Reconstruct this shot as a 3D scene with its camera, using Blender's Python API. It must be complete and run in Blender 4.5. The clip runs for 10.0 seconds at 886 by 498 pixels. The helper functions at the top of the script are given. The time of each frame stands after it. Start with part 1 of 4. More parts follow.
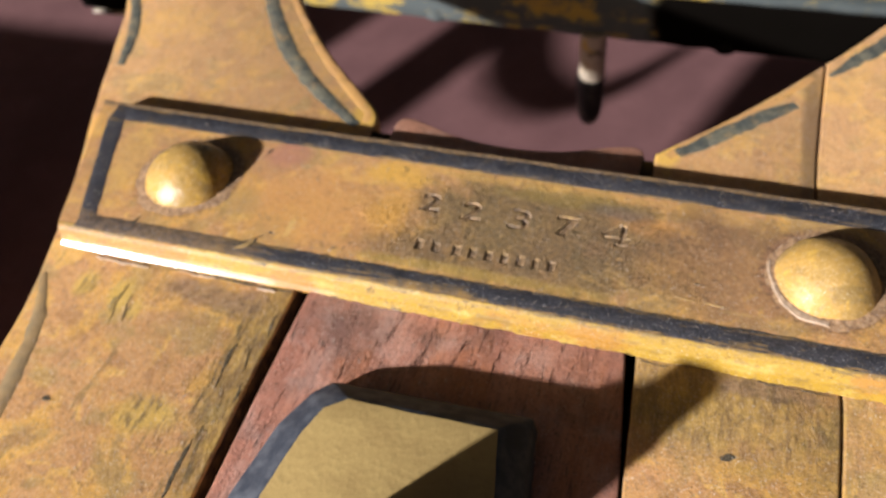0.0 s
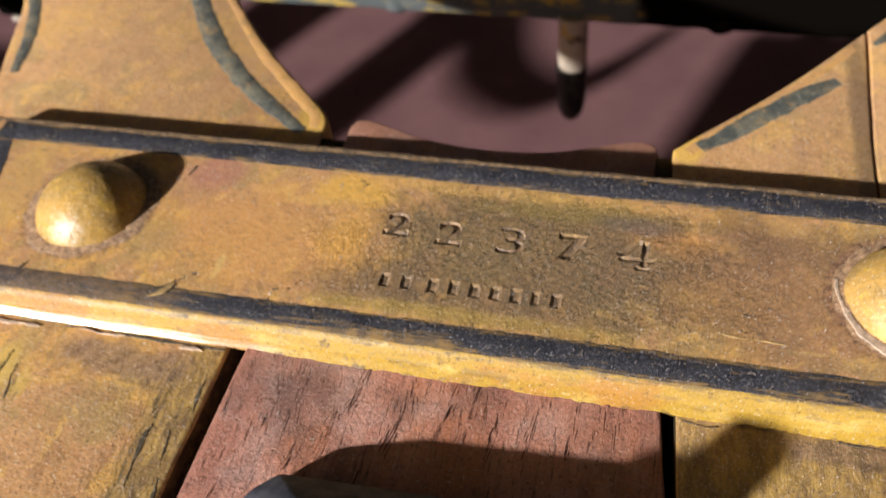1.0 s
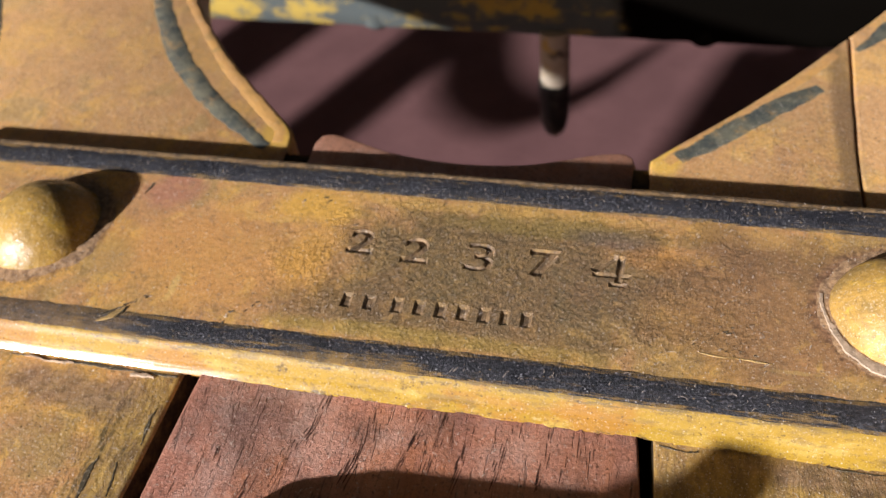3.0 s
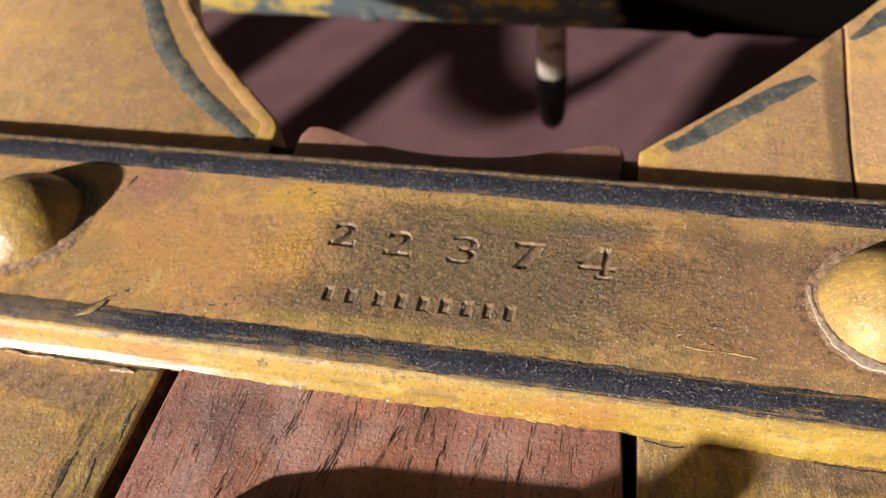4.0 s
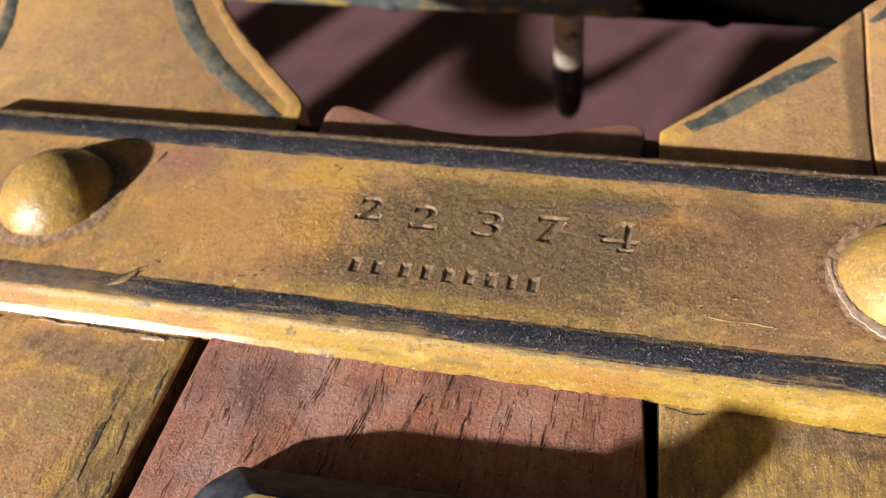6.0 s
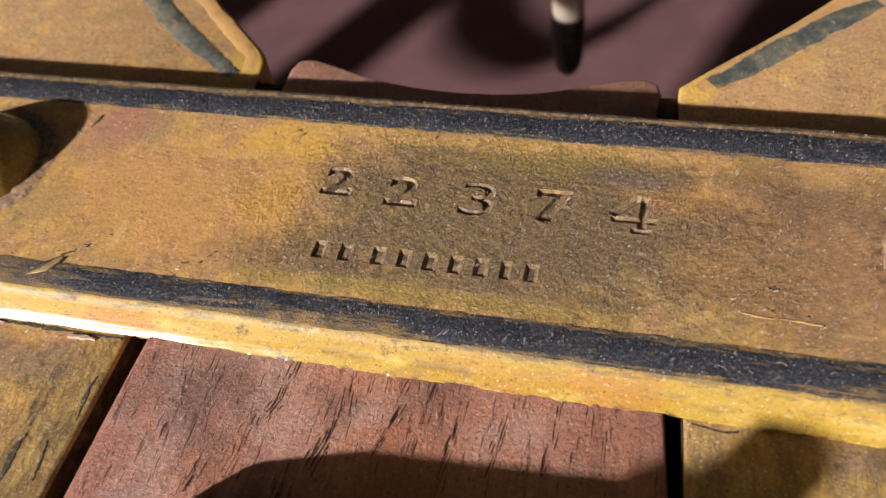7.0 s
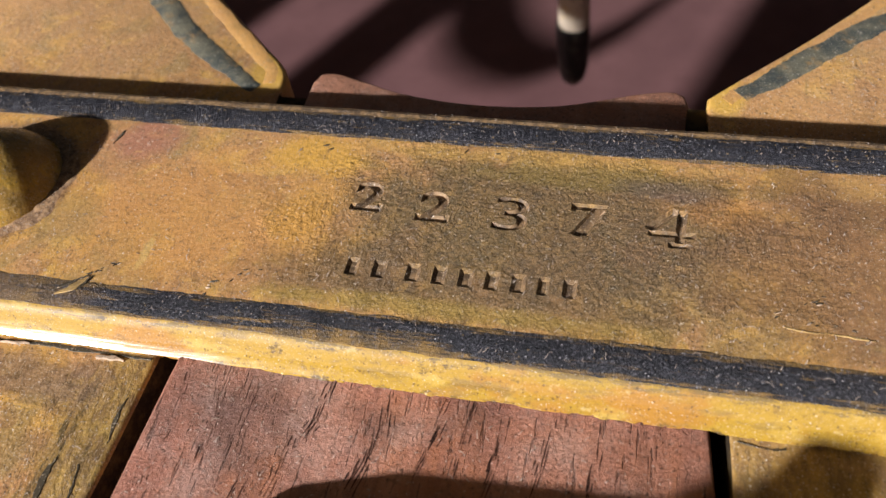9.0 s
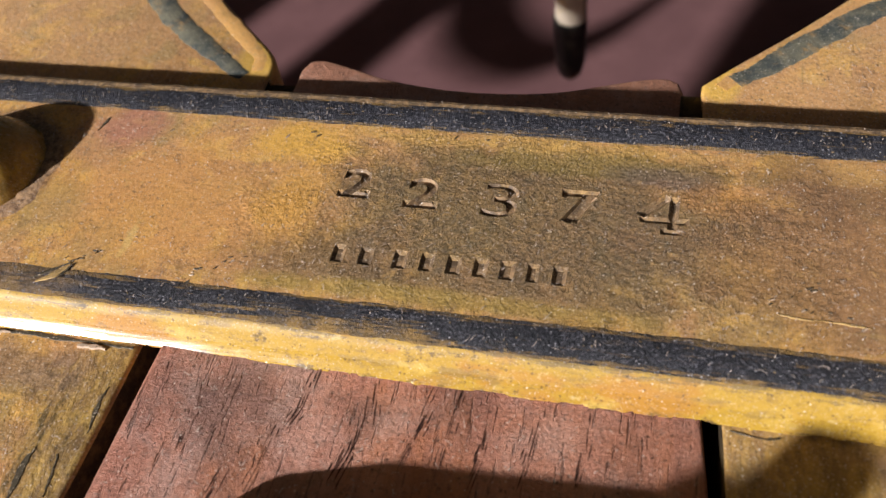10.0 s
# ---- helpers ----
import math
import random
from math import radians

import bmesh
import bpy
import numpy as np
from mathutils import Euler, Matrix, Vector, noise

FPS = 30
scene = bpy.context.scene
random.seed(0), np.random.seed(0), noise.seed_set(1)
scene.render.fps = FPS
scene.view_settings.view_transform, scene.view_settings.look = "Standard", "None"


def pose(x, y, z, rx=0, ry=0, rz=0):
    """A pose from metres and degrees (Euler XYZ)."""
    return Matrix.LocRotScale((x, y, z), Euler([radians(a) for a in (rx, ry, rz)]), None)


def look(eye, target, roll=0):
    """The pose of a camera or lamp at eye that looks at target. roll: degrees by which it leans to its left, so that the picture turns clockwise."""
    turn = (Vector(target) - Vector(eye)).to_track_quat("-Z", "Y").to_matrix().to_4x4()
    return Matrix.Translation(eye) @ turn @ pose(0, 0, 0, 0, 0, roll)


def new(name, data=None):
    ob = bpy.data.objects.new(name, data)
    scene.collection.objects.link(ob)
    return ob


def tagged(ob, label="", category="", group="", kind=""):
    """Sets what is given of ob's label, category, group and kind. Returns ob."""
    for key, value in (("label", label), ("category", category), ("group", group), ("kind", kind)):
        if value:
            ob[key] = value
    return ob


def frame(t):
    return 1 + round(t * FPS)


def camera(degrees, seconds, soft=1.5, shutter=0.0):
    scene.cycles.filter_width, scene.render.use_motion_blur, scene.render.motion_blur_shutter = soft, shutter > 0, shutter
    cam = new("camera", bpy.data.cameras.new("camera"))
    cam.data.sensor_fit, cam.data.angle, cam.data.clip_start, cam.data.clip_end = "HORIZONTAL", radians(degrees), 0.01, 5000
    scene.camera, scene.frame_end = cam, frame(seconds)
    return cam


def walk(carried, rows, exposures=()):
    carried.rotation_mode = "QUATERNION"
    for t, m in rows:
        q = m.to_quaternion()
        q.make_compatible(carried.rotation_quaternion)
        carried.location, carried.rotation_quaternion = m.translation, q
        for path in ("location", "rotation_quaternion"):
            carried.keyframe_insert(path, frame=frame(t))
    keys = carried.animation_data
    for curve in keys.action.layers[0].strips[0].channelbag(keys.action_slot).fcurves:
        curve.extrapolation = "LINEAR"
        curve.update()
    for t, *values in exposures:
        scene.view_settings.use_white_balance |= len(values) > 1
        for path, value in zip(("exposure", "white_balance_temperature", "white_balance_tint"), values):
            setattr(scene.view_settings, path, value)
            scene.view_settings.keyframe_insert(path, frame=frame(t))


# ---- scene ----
# All plan numbers are in centimetres; U turns them into metres.
U = 0.01
cam = camera(54.00, 10.0, soft=1.5, shutter=0.5)
cam.data.dof.use_dof, cam.data.dof.focus_distance, cam.data.dof.aperture_fstop = True, 0.109, 32.0
ROWS = [
    (0, (5.117, -11.432, 13.170), (2.637, -5.399, 5.590), -7.56),
    (0.5, (4.605, -10.104, 12.251), (2.238, -4.040, 4.660), -9.36),
    (1, (4.145, -8.738, 10.558), (1.935, -2.597, 2.981), -8.57),
    (1.5, (3.898, -8.838, 9.852), (1.833, -2.655, 2.268), -7.21),
    (2, (3.509, -7.786, 9.723), (1.433, -1.589, 2.154), -7.95),
    (2.5, (4.622, -8.177, 10.460), (2.385, -1.934, 2.975), -9.42),
    (2.7, (4.399, -8.280, 10.193), (2.223, -1.941, 2.771), -8.64),
    (4, (4.725, -8.083, 9.757), (2.485, -1.807, 2.300), -9.30),
    (4.5, (4.642, -8.252, 9.966), (2.380, -2.012, 2.487), -9.55),
    (5, (4.529, -8.376, 10.256), (2.191, -2.126, 2.808), -10.01),
    (5.5, (4.864, -8.199, 10.279), (2.480, -1.944, 2.849), -10.25),
    (6, (4.613, -8.568, 9.723), (2.258, -2.337, 2.265), -9.68),
    (6.2, (4.654, -8.529, 9.852), (2.299, -2.332, 2.365), -9.62),
    (7.3, (4.075, -6.744, 7.977), (1.861, -0.890, 0.177), -10.37),
    (7.5, (3.948, -6.743, 7.998), (1.767, -0.865, 0.208), -10.27),
    (8, (3.632, -7.009, 8.046), (1.528, -1.087, 0.267), -9.31),
    (8.5, (3.551, -7.093, 8.113), (1.429, -1.127, 0.373), -9.36),
    (9, (3.724, -6.991, 8.326), (1.546, -1.002, 0.620), -9.95),
    (9.5, (3.728, -7.098, 8.184), (1.545, -1.091, 0.493), -9.84),
    (10, (3.845, -6.961, 8.046), (1.659, -0.971, 0.343), -9.95),
]
walk(cam, [(t, look(Vector(e) * U, Vector(a) * U, roll)) for t, e, a, roll in ROWS],
     exposures=[(0.0, 0.84), (1.0, 0.74), (2.5, 0.68), (10.0, 0.64)])

# ---- light: one low sun and a faint sky ----
SUN_AZ, SUN_EL = 51.0, 22.5          # the way the light travels over the ground, from +x towards +y
world = bpy.data.worlds.new("world")
scene.world = world
world.use_nodes = True
wn = world.node_tree.nodes
sky = wn.new("ShaderNodeTexSky")
sky.sky_type, sky.sun_disc = "NISHITA", False
sky.sun_elevation = radians(SUN_EL)
sky.air_density, sky.dust_density, sky.ozone_density = 0.5, 4.0, 0.2
sky.sun_rotation = radians(-(SUN_AZ + 180 - 90))
tint = wn.new("ShaderNodeMix")          # sky light tinted warm, standing in for bounce from walls not built
tint.data_type, tint.blend_type = "RGBA", "MULTIPLY"
tint.inputs[0].default_value, tint.inputs[7].default_value = 1.0, (1.0, 0.84, 0.64, 1.0)
world.node_tree.links.new(sky.outputs[0], tint.inputs[6])
world.node_tree.links.new(tint.outputs[2], wn["Background"].inputs[0])
wn["Background"].inputs[1].default_value = 0.0165
sun = new("sun", bpy.data.lights.new("sun", "SUN"))
sun.data.energy, sun.data.angle, sun.data.color = 4.8, radians(1.7), (1.0, 0.967, 0.985)
back = Vector((-math.cos(radians(SUN_AZ)), -math.sin(radians(SUN_AZ)), math.tan(radians(SUN_EL))))
sun.matrix_world = look(back * 0.6, (0, 0, 0))


# ---- materials ----
class Nodes:
    """A short way to write node materials. Texture coordinates are the thing's own, in centimetres."""

    def __init__(self, name, rough=0.5, spec=0.5):
        self.mat = bpy.data.materials.new(name)
        self.mat.use_nodes = True
        self.tree = self.mat.node_tree
        self.bsdf = self.tree.nodes["Principled BSDF"]
        self.bsdf.inputs["Roughness"].default_value = rough
        self.bsdf.inputs["Specular IOR Level"].default_value = spec
        geo = self.tree.nodes.new("ShaderNodeTexCoord")
        scale = self.tree.nodes.new("ShaderNodeVectorMath")
        scale.operation = "SCALE"
        scale.inputs["Scale"].default_value = 100.0
        self.link(geo.outputs["Object"], scale.inputs[0])
        self.co = scale.outputs[0]

    def link(self, a, b):
        self.tree.links.new(a, b)

    def put(self, value, socket):
        if isinstance(value, (int, float)):
            socket.default_value = value
        elif isinstance(value, (tuple, list)):
            socket.default_value = (*value, 1.0) if len(value) == 3 and socket.type == "RGBA" else value
        else:
            self.link(value, socket)

    def stretch(self, sx, sy, sz, off=(0, 0, 0), rot=0.0):
        n = self.tree.nodes.new("ShaderNodeMapping")
        n.inputs["Scale"].default_value, n.inputs["Location"].default_value = (sx, sy, sz), off
        n.inputs["Rotation"].default_value = (0, 0, radians(rot))
        self.link(self.co, n.inputs["Vector"])
        return n.outputs[0]

    def noise(self, scale, detail=4.0, rough=0.55, co=None, warp=0.0):
        n = self.tree.nodes.new("ShaderNodeTexNoise")
        n.inputs["Scale"].default_value, n.inputs["Detail"].default_value = scale, detail
        n.inputs["Roughness"].default_value, n.inputs["Distortion"].default_value = rough, warp
        self.link(co or self.co, n.inputs["Vector"])
        return n.outputs["Fac"]

    def flecks(self, scale, size, share, off=(0, 0, 0)):
        """Single crisp grains: a share of scattered cells, each with one small dot."""
        n = self.tree.nodes.new("ShaderNodeTexVoronoi")
        n.inputs["Scale"].default_value = scale
        self.link(self.stretch(1, 1, 1, off), n.inputs["Vector"])
        split = self.tree.nodes.new("ShaderNodeSeparateColor")
        self.link(n.outputs["Color"], split.inputs[0])
        ragged = self.math("MULTIPLY", self.noise(scale * 1.6, 3, 0.7), 0.9)
        spread = self.math("SUBTRACT", self.math("MULTIPLY", split.outputs[1], size), ragged)
        dot = self.ramp(self.math("SUBTRACT", n.outputs["Distance"], spread), 0.28, 0.48, 1.0, 0.0)
        return self.math("MULTIPLY", dot, self.math("LESS_THAN", split.outputs[0], share))

    def ramp(self, fac, lo, hi, a=0.0, b=1.0):
        n = self.tree.nodes.new("ShaderNodeMapRange")
        n.interpolation_type = "SMOOTHSTEP"
        for k, v in zip(("Value", "From Min", "From Max", "To Min", "To Max"), (fac, lo, hi, a, b)):
            self.put(v, n.inputs[k])
        return n.outputs[0]

    def math(self, op, a, b=0.0):
        n = self.tree.nodes.new("ShaderNodeMath")
        n.operation = op
        self.put(a, n.inputs[0]), self.put(b, n.inputs[1])
        return n.outputs[0]

    def mix(self, fac, a, b, blend="MIX"):
        n = self.tree.nodes.new("ShaderNodeMix")
        n.data_type, n.blend_type = "RGBA", blend
        self.put(fac, n.inputs[0]), self.put(a, n.inputs[6]), self.put(b, n.inputs[7])
        return n.outputs[2]

    def near(self, x, y, sx, sy):
        """How far a place is from the point (x, y), in units of sx and sy."""
        m = self.stretch(1 / sx, 1 / sy, 0, (-x / sx, -y / sy, 0))
        n = self.tree.nodes.new("ShaderNodeVectorMath")
        n.operation = "LENGTH"
        self.link(m, n.inputs[0])
        return n.outputs["Value"]

    def bump(self, height, depth, strength=1.0, after=None):
        n = self.tree.nodes.new("ShaderNodeBump")
        n.inputs["Distance"].default_value, n.inputs["Strength"].default_value = depth * U, strength
        self.put(height, n.inputs["Height"])
        if after:
            self.link(after, n.inputs["Normal"])
        return n.outputs[0]

    def done(self, color, normal=None, rough=None):
        self.put(color, self.bsdf.inputs["Base Color"])
        if normal:
            self.link(normal, self.bsdf.inputs["Normal"])
        if rough is not None:
            self.put(rough, self.bsdf.inputs["Roughness"])
        return self.mat


OCHRE, YELLOW, OLIVE, RUST, GRIME = (0.62, 0.33, 0.13), (0.73, 0.405, 0.10), (0.43, 0.285, 0.105), (0.57, 0.295, 0.128), (0.08, 0.052, 0.032)


def ochre_colour(n, seed=0.0):
    """Old ochre paint: orange, yellow and olive clouds, brush marks, specks of dust and grime."""
    off = n.stretch(1, 1, 1, (seed, seed * 1.7, seed * 0.3))
    c = n.mix(n.ramp(n.noise(0.7, 5, 0.55, off, 0.8), 0.45, 0.62), OCHRE, YELLOW)
    c = n.mix(n.ramp(n.noise(0.6, 5, 0.55, n.stretch(1, 1, 1, (seed + 9, 4, 2)), 1.0), 0.52, 0.62, 0, 0.75), c, OLIVE)
    c = n.mix(n.ramp(n.noise(0.9, 5, 0.55, n.stretch(1, 1, 1, (3, seed - 5, 1)), 0.5), 0.52, 0.62, 0, 0.7), c, RUST)
    c = n.mix(n.ramp(n.noise(1.6, 6, 0.58, n.stretch(1, 1, 1, (6, seed + 3, 1)), 0.6), 0.55, 0.66, 0, 0.55), c, (0.36, 0.18, 0.075))
    c = n.mix(n.ramp(n.noise(1.8, 6, 0.55, n.stretch(1, 1, 1, (1, seed + 8, 2)), 0.9), 0.57, 0.65, 0, 0.75), c, (0.79, 0.47, 0.12))
    c = n.mix(n.ramp(n.noise(5, 6, 0.75, off), 0.42, 0.72, 0, 0.4), c, (0.29, 0.16, 0.065))
    return speckled(n, c, seed)


def speckled(n, c, seed, dark=0.5, pale=0.5):
    """Fine grime and pale dust, from tiny grains to single flecks."""
    off = n.stretch(1, 1, 1, (seed + 2, seed, 5))
    c = n.mix(n.ramp(n.noise(11, 6, 0.8, n.stretch(1, 1, 1, (seed, 2, 9))), 0.53, 0.66, 0, 0.75 * dark), c, (0.17, 0.09, 0.045))
    c = n.mix(n.ramp(n.noise(20, 4, 0.7, off), 0.54, 0.70, 0, dark), c, GRIME)
    c = n.mix(n.ramp(n.noise(30, 3, 0.6, n.stretch(1, 1, 1, (7, seed, 5))), 0.60, 0.70, 0, pale), c, (0.74, 0.60, 0.46))
    c = n.mix(n.ramp(n.noise(44, 2, 0.5, n.stretch(1, 1, 1, (seed, 11, 5))), 0.63, 0.70, 0, pale), c, (0.82, 0.70, 0.56))
    c = n.mix(n.math("MULTIPLY", n.flecks(20, 0.40, 0.35, (seed, 1, 0)), 0.7 * min(1.0, 2 * dark)), c, (0.075, 0.045, 0.028))
    c = n.mix(n.math("MULTIPLY", n.flecks(34, 0.42, 0.20, (4, seed, 0)), min(1.0, 1.3 * pale)), c, (0.86, 0.68, 0.46))
    c = n.mix(n.math("MULTIPLY", n.flecks(25, 0.34, 0.12, (seed, 7, 0)), min(1.0, 1.8 * pale)), c, (0.9, 0.82, 0.70))
    grain = n.noise(9, 4, 0.7, n.stretch(1, 1, 1, (1, 8, seed)))
    return n.mix(n.ramp(n.noise(14, 2, 0.4, n.stretch(1, 1, 1, (seed, 3, 2))), 0.72, 0.75, 0, n.ramp(grain, 0.48, 0.62, 0, 0.8)), c, (0.8, 0.70, 0.58))


def ochre_relief(n, depth=0.03):
    rough = n.bump(n.noise(1.6, 4, 0.6), depth * 1.5, 0.5)
    return n.bump(n.noise(16, 4, 0.65), depth * 0.9, 0.45, rough)


def make_board_paint():
    n = Nodes("ochre_board_paint", 0.48)
    c = ochre_colour(n, 2.0)
    streak = n.noise(1.0, 5, 0.7, n.stretch(5.5, 0.55, 1, (0, 0, 0), 12))
    c = n.mix(n.ramp(streak, 0.60, 0.72, 0, 0.6), c, (0.16, 0.13, 0.05))
    # pale dust has settled on the far ends, dirt on the near ones
    edge = n.math("MULTIPLY", n.math("SUBTRACT", n.noise(0.7, 6, 0.65), 0.5), 1.6)
    dust = n.math("ADD", n.math("MINIMUM", n.near(-7, 6.5, 6, 5), n.near(7.5, 6, 5, 4.5)), edge)
    c = n.mix(n.ramp(dust, 0.5, 1.2, 0.32, 0.0), c, (0.73, 0.45, 0.215))
    # the right-hand patch also darkens the board inside the knob's shadow
    dirt = n.math("ADD", n.math("MINIMUM", n.near(-2.2, -4, 0.6, 4), n.near(6.3, -2.9, 3.0, 1.5)), edge)
    c = n.mix(n.ramp(dirt, 0.4, 1.2, 0.7, 0.0), c, n.mix(n.ramp(n.noise(4, 6, 0.75, n.stretch(1.6, 0.5, 1)), 0.4, 0.62), (0.45, 0.30, 0.08), (0.14, 0.105, 0.05)))
    seam = n.math("ADD", n.near(7.70, 4.3, 0.17, 2.9), n.math("MULTIPLY", edge, 0.8))
    c = n.mix(n.ramp(seam, 0.5, 1.6, 0.7, 0.0), c, (0.19, 0.12, 0.065))
    tips = n.math("ADD", n.math("MINIMUM", n.near(4.72, 3.15, 0.36, 0.5), n.near(-2.3, 3.25, 0.42, 0.6)), n.math("MULTIPLY", edge, 0.5))
    c = n.mix(n.ramp(tips, 0.6, 1.2, 0.9, 0.0), c, (0.80, 0.49, 0.10))
    for x, y, sx, sy in ((-5.5, -3.3, 0.3, 0.55), (-5.05, -3.5, 0.2, 0.35), (-6.4, -3.1, 0.3, 0.4), (-3.6, -5.6, 0.8, 0.5)):
        patch = n.math("ADD", n.near(x, y, sx, sy), edge)
        c = n.mix(n.ramp(patch, 0.5, 1.2, 0.75, 0.0), c, n.mix(n.ramp(n.noise(1.0, 6, 0.8, n.stretch(7, 1.6, 1, (x, y, 0), 10)), 0.50, 0.60), (0.66, 0.44, 0.10), (0.12, 0.10, 0.045)))
    grime = n.math("ADD", n.math("MINIMUM", n.near(-3.6, -2.8, 1.5, 0.45), n.near(7.0, -2.5, 1.6, 0.25)), n.math("MULTIPLY", edge, 1.4))
    c = n.mix(n.ramp(grime, 0.5, 1.1, 0.75, 0.0), c, n.mix(n.ramp(n.noise(5, 6, 0.8), 0.42, 0.6), (0.33, 0.21, 0.13), (0.12, 0.08, 0.06)))
    smear = n.ramp(n.noise(1.0, 6, 0.75, n.stretch(4.0, 0.7, 1, (3, 1, 0), 8)), 0.55, 0.64)
    c = n.mix(n.math("MULTIPLY", smear, n.ramp(n.math("ADD", n.near(-2.35, -4.6, 0.7, 2.6), edge), 0.4, 1.2, 0.85, 0.0)), c, (0.07, 0.058, 0.03))
    strokes = n.noise(1.0, 6, 0.7, n.stretch(4, 1.5, 1, (2, 5, 0), 14), 0.6)
    near = n.ramp(n.math("ADD", n.math("MINIMUM", n.near(-2.4, -4.4, 0.9, 2.6), n.near(6.3, -2.9, 2.6, 0.8)), edge), 0.5, 1.4, 1.0, 0.15)
    c = n.mix(n.math("MULTIPLY", n.ramp(strokes, 0.54, 0.64), n.math("MULTIPLY", near, 0.4)), c, (0.22, 0.15, 0.05))
    c = n.mix(n.math("MULTIPLY", n.ramp(strokes, 0.46, 0.36), n.math("MULTIPLY", near, 0.35)), c, (0.70, 0.44, 0.11))
    relief = n.bump(n.math("MULTIPLY", strokes, near), 0.05, 0.7, ochre_relief(n))
    return n.done(speckled(n, c, 2.0, 0.2, 0.35), relief, n.ramp(n.noise(3, 4), 0.3, 0.7, 0.38, 0.6))


def make_bar_paint():
    n = Nodes("ochre_bar_paint", 0.42)
    c = ochre_colour(n, 6.5)
    edge = n.noise(1.3, 6, 0.65)
    fine = n.noise(9, 5, 0.7)
    # grey-green grime rubbed into the stamped patch
    patch = n.math("ADD", n.near(2.45, -0.15, 3.1, 1.5), n.math("MULTIPLY", n.math("SUBTRACT", edge, 0.5), 1.5))
    c = n.mix(n.ramp(patch, 0.55, 1.2, 0.84, 0.0), c, n.mix(n.ramp(fine, 0.35, 0.65), (0.10, 0.078, 0.045), (0.26, 0.17, 0.075)))
    smear = n.math("ADD", n.near(6.4, 0.75, 1.7, 0.7), n.math("MULTIPLY", n.math("SUBTRACT", edge, 0.5), 2.2))
    c = n.mix(n.ramp(smear, 0.5, 1.1, 0.6, 0.0), c, (0.17, 0.10, 0.055))
    # dirt caught round the two domed heads
    for x, y, sx, sy, colour, much in ((-0.75, 0.85, 0.75, 0.4, (0.74, 0.42, 0.08), 0.8), (-3.4, 0.95, 0.55, 0.5, (0.46, 0.20, 0.14), 0.7), (4.75, 0.45, 0.5, 0.3, (0.66, 0.32, 0.09), 0.7),
                                       (-2.2, -0.4, 2.0, 1.1, (0.66, 0.33, 0.10), 0.65), (2.6, 1.15, 2.4, 0.18, (0.66, 0.40, 0.11), 0.7), (6.3, 1.05, 0.5, 0.25, (0.62, 0.36, 0.12), 0.7), (1.5, -1.5, 3.2, 0.12, (0.48, 0.30, 0.08), 0.4), (0.2, -1.05, 1.3, 0.45, (0.17, 0.115, 0.06), 0.65), (2.5, -1.3, 2.2, 0.25, (0.20, 0.13, 0.06), 0.55), (-7.0, 0.0, 0.5, 1.4, (0.62, 0.38, 0.12), 0.6), (3.2, 0.85, 2.0, 0.22, (0.30, 0.21, 0.06), 0.7), (-0.55, -0.1, 0.45, 0.8, (0.68, 0.36, 0.075), 0.7), (4.1, 0.72, 0.7, 0.2, (0.13, 0.105, 0.10), 0.6),
                                       (-3.9, -0.7, 0.6, 0.5, (0.42, 0.29, 0.10), 0.5), (5.2, -0.6, 0.7, 0.5, (0.50, 0.27, 0.08), 0.6), (1.6, -1.42, 2.6, 0.14, (0.44, 0.30, 0.07), 0.6)):
        spot = n.math("ADD", n.near(x, y, sx, sy), n.math("MULTIPLY", n.math("SUBTRACT", edge, 0.5), 2.0))
        c = n.mix(n.ramp(spot, 0.5, 1.3, much, 0.0), c, colour)
    for x, y, sx, sy in ((6.5, -1.28, 0.35, 0.03), (-2.5, -1.05, 0.06, 0.3)):
        line = n.math("ADD", n.near(x, y, sx, sy), n.math("MULTIPLY", n.math("SUBTRACT", fine, 0.5), 2.4))
        c = n.mix(n.ramp(line, 0.6, 1.3, 0.85, 0.0), c, (0.70, 0.46, 0.16))
    rim = n.math("ADD", n.near(1, 1.92, 40, 0.2), n.math("MULTIPLY", n.math("SUBTRACT", fine, 0.5), 0.9))
    c = n.mix(n.ramp(rim, 0.7, 1.15, 0.92, 0.0), c, n.mix(n.ramp(fine, 0.4, 0.62), (0.10, 0.075, 0.055), (0.36, 0.235, 0.12)))
    brown = n.math("ADD", n.near(6.4, -0.3, 3.0, 1.6), n.math("MULTIPLY", n.math("SUBTRACT", edge, 0.5), 2.0))
    c = n.mix(n.ramp(brown, 0.4, 1.1, 0.68, 0.0), c, n.mix(n.ramp(fine, 0.35, 0.65), (0.16, 0.095, 0.055), (0.34, 0.19, 0.09)))
    c = n.mix(n.ramp(n.noise(3.6, 7, 0.8, n.stretch(1, 1, 1, (4, 6, 1)), 0.5), 0.56, 0.63, 0, 0.55), c, (0.20, 0.12, 0.06))
    c = n.mix(n.ramp(n.noise(4.4, 7, 0.8, n.stretch(1, 1, 1, (9, 2, 1)), 0.5), 0.58, 0.64, 0, 0.5), c, (0.62, 0.38, 0.13))
    c = speckled(n, c, 4.0, 0.3, 0.4)
    for x in (-5.36, 8.03):
        ring = n.math("ADD", n.near(x, -0.12, 1.0, 1.0), n.math("MULTIPLY", n.math("SUBTRACT", fine, 0.5), 0.55))
        c = n.mix(n.ramp(ring, 1.1, 1.32, 0.8, 0.0), c, n.mix(n.ramp(fine, 0.4, 0.6), (0.14, 0.075, 0.045), (0.36, 0.20, 0.12)))
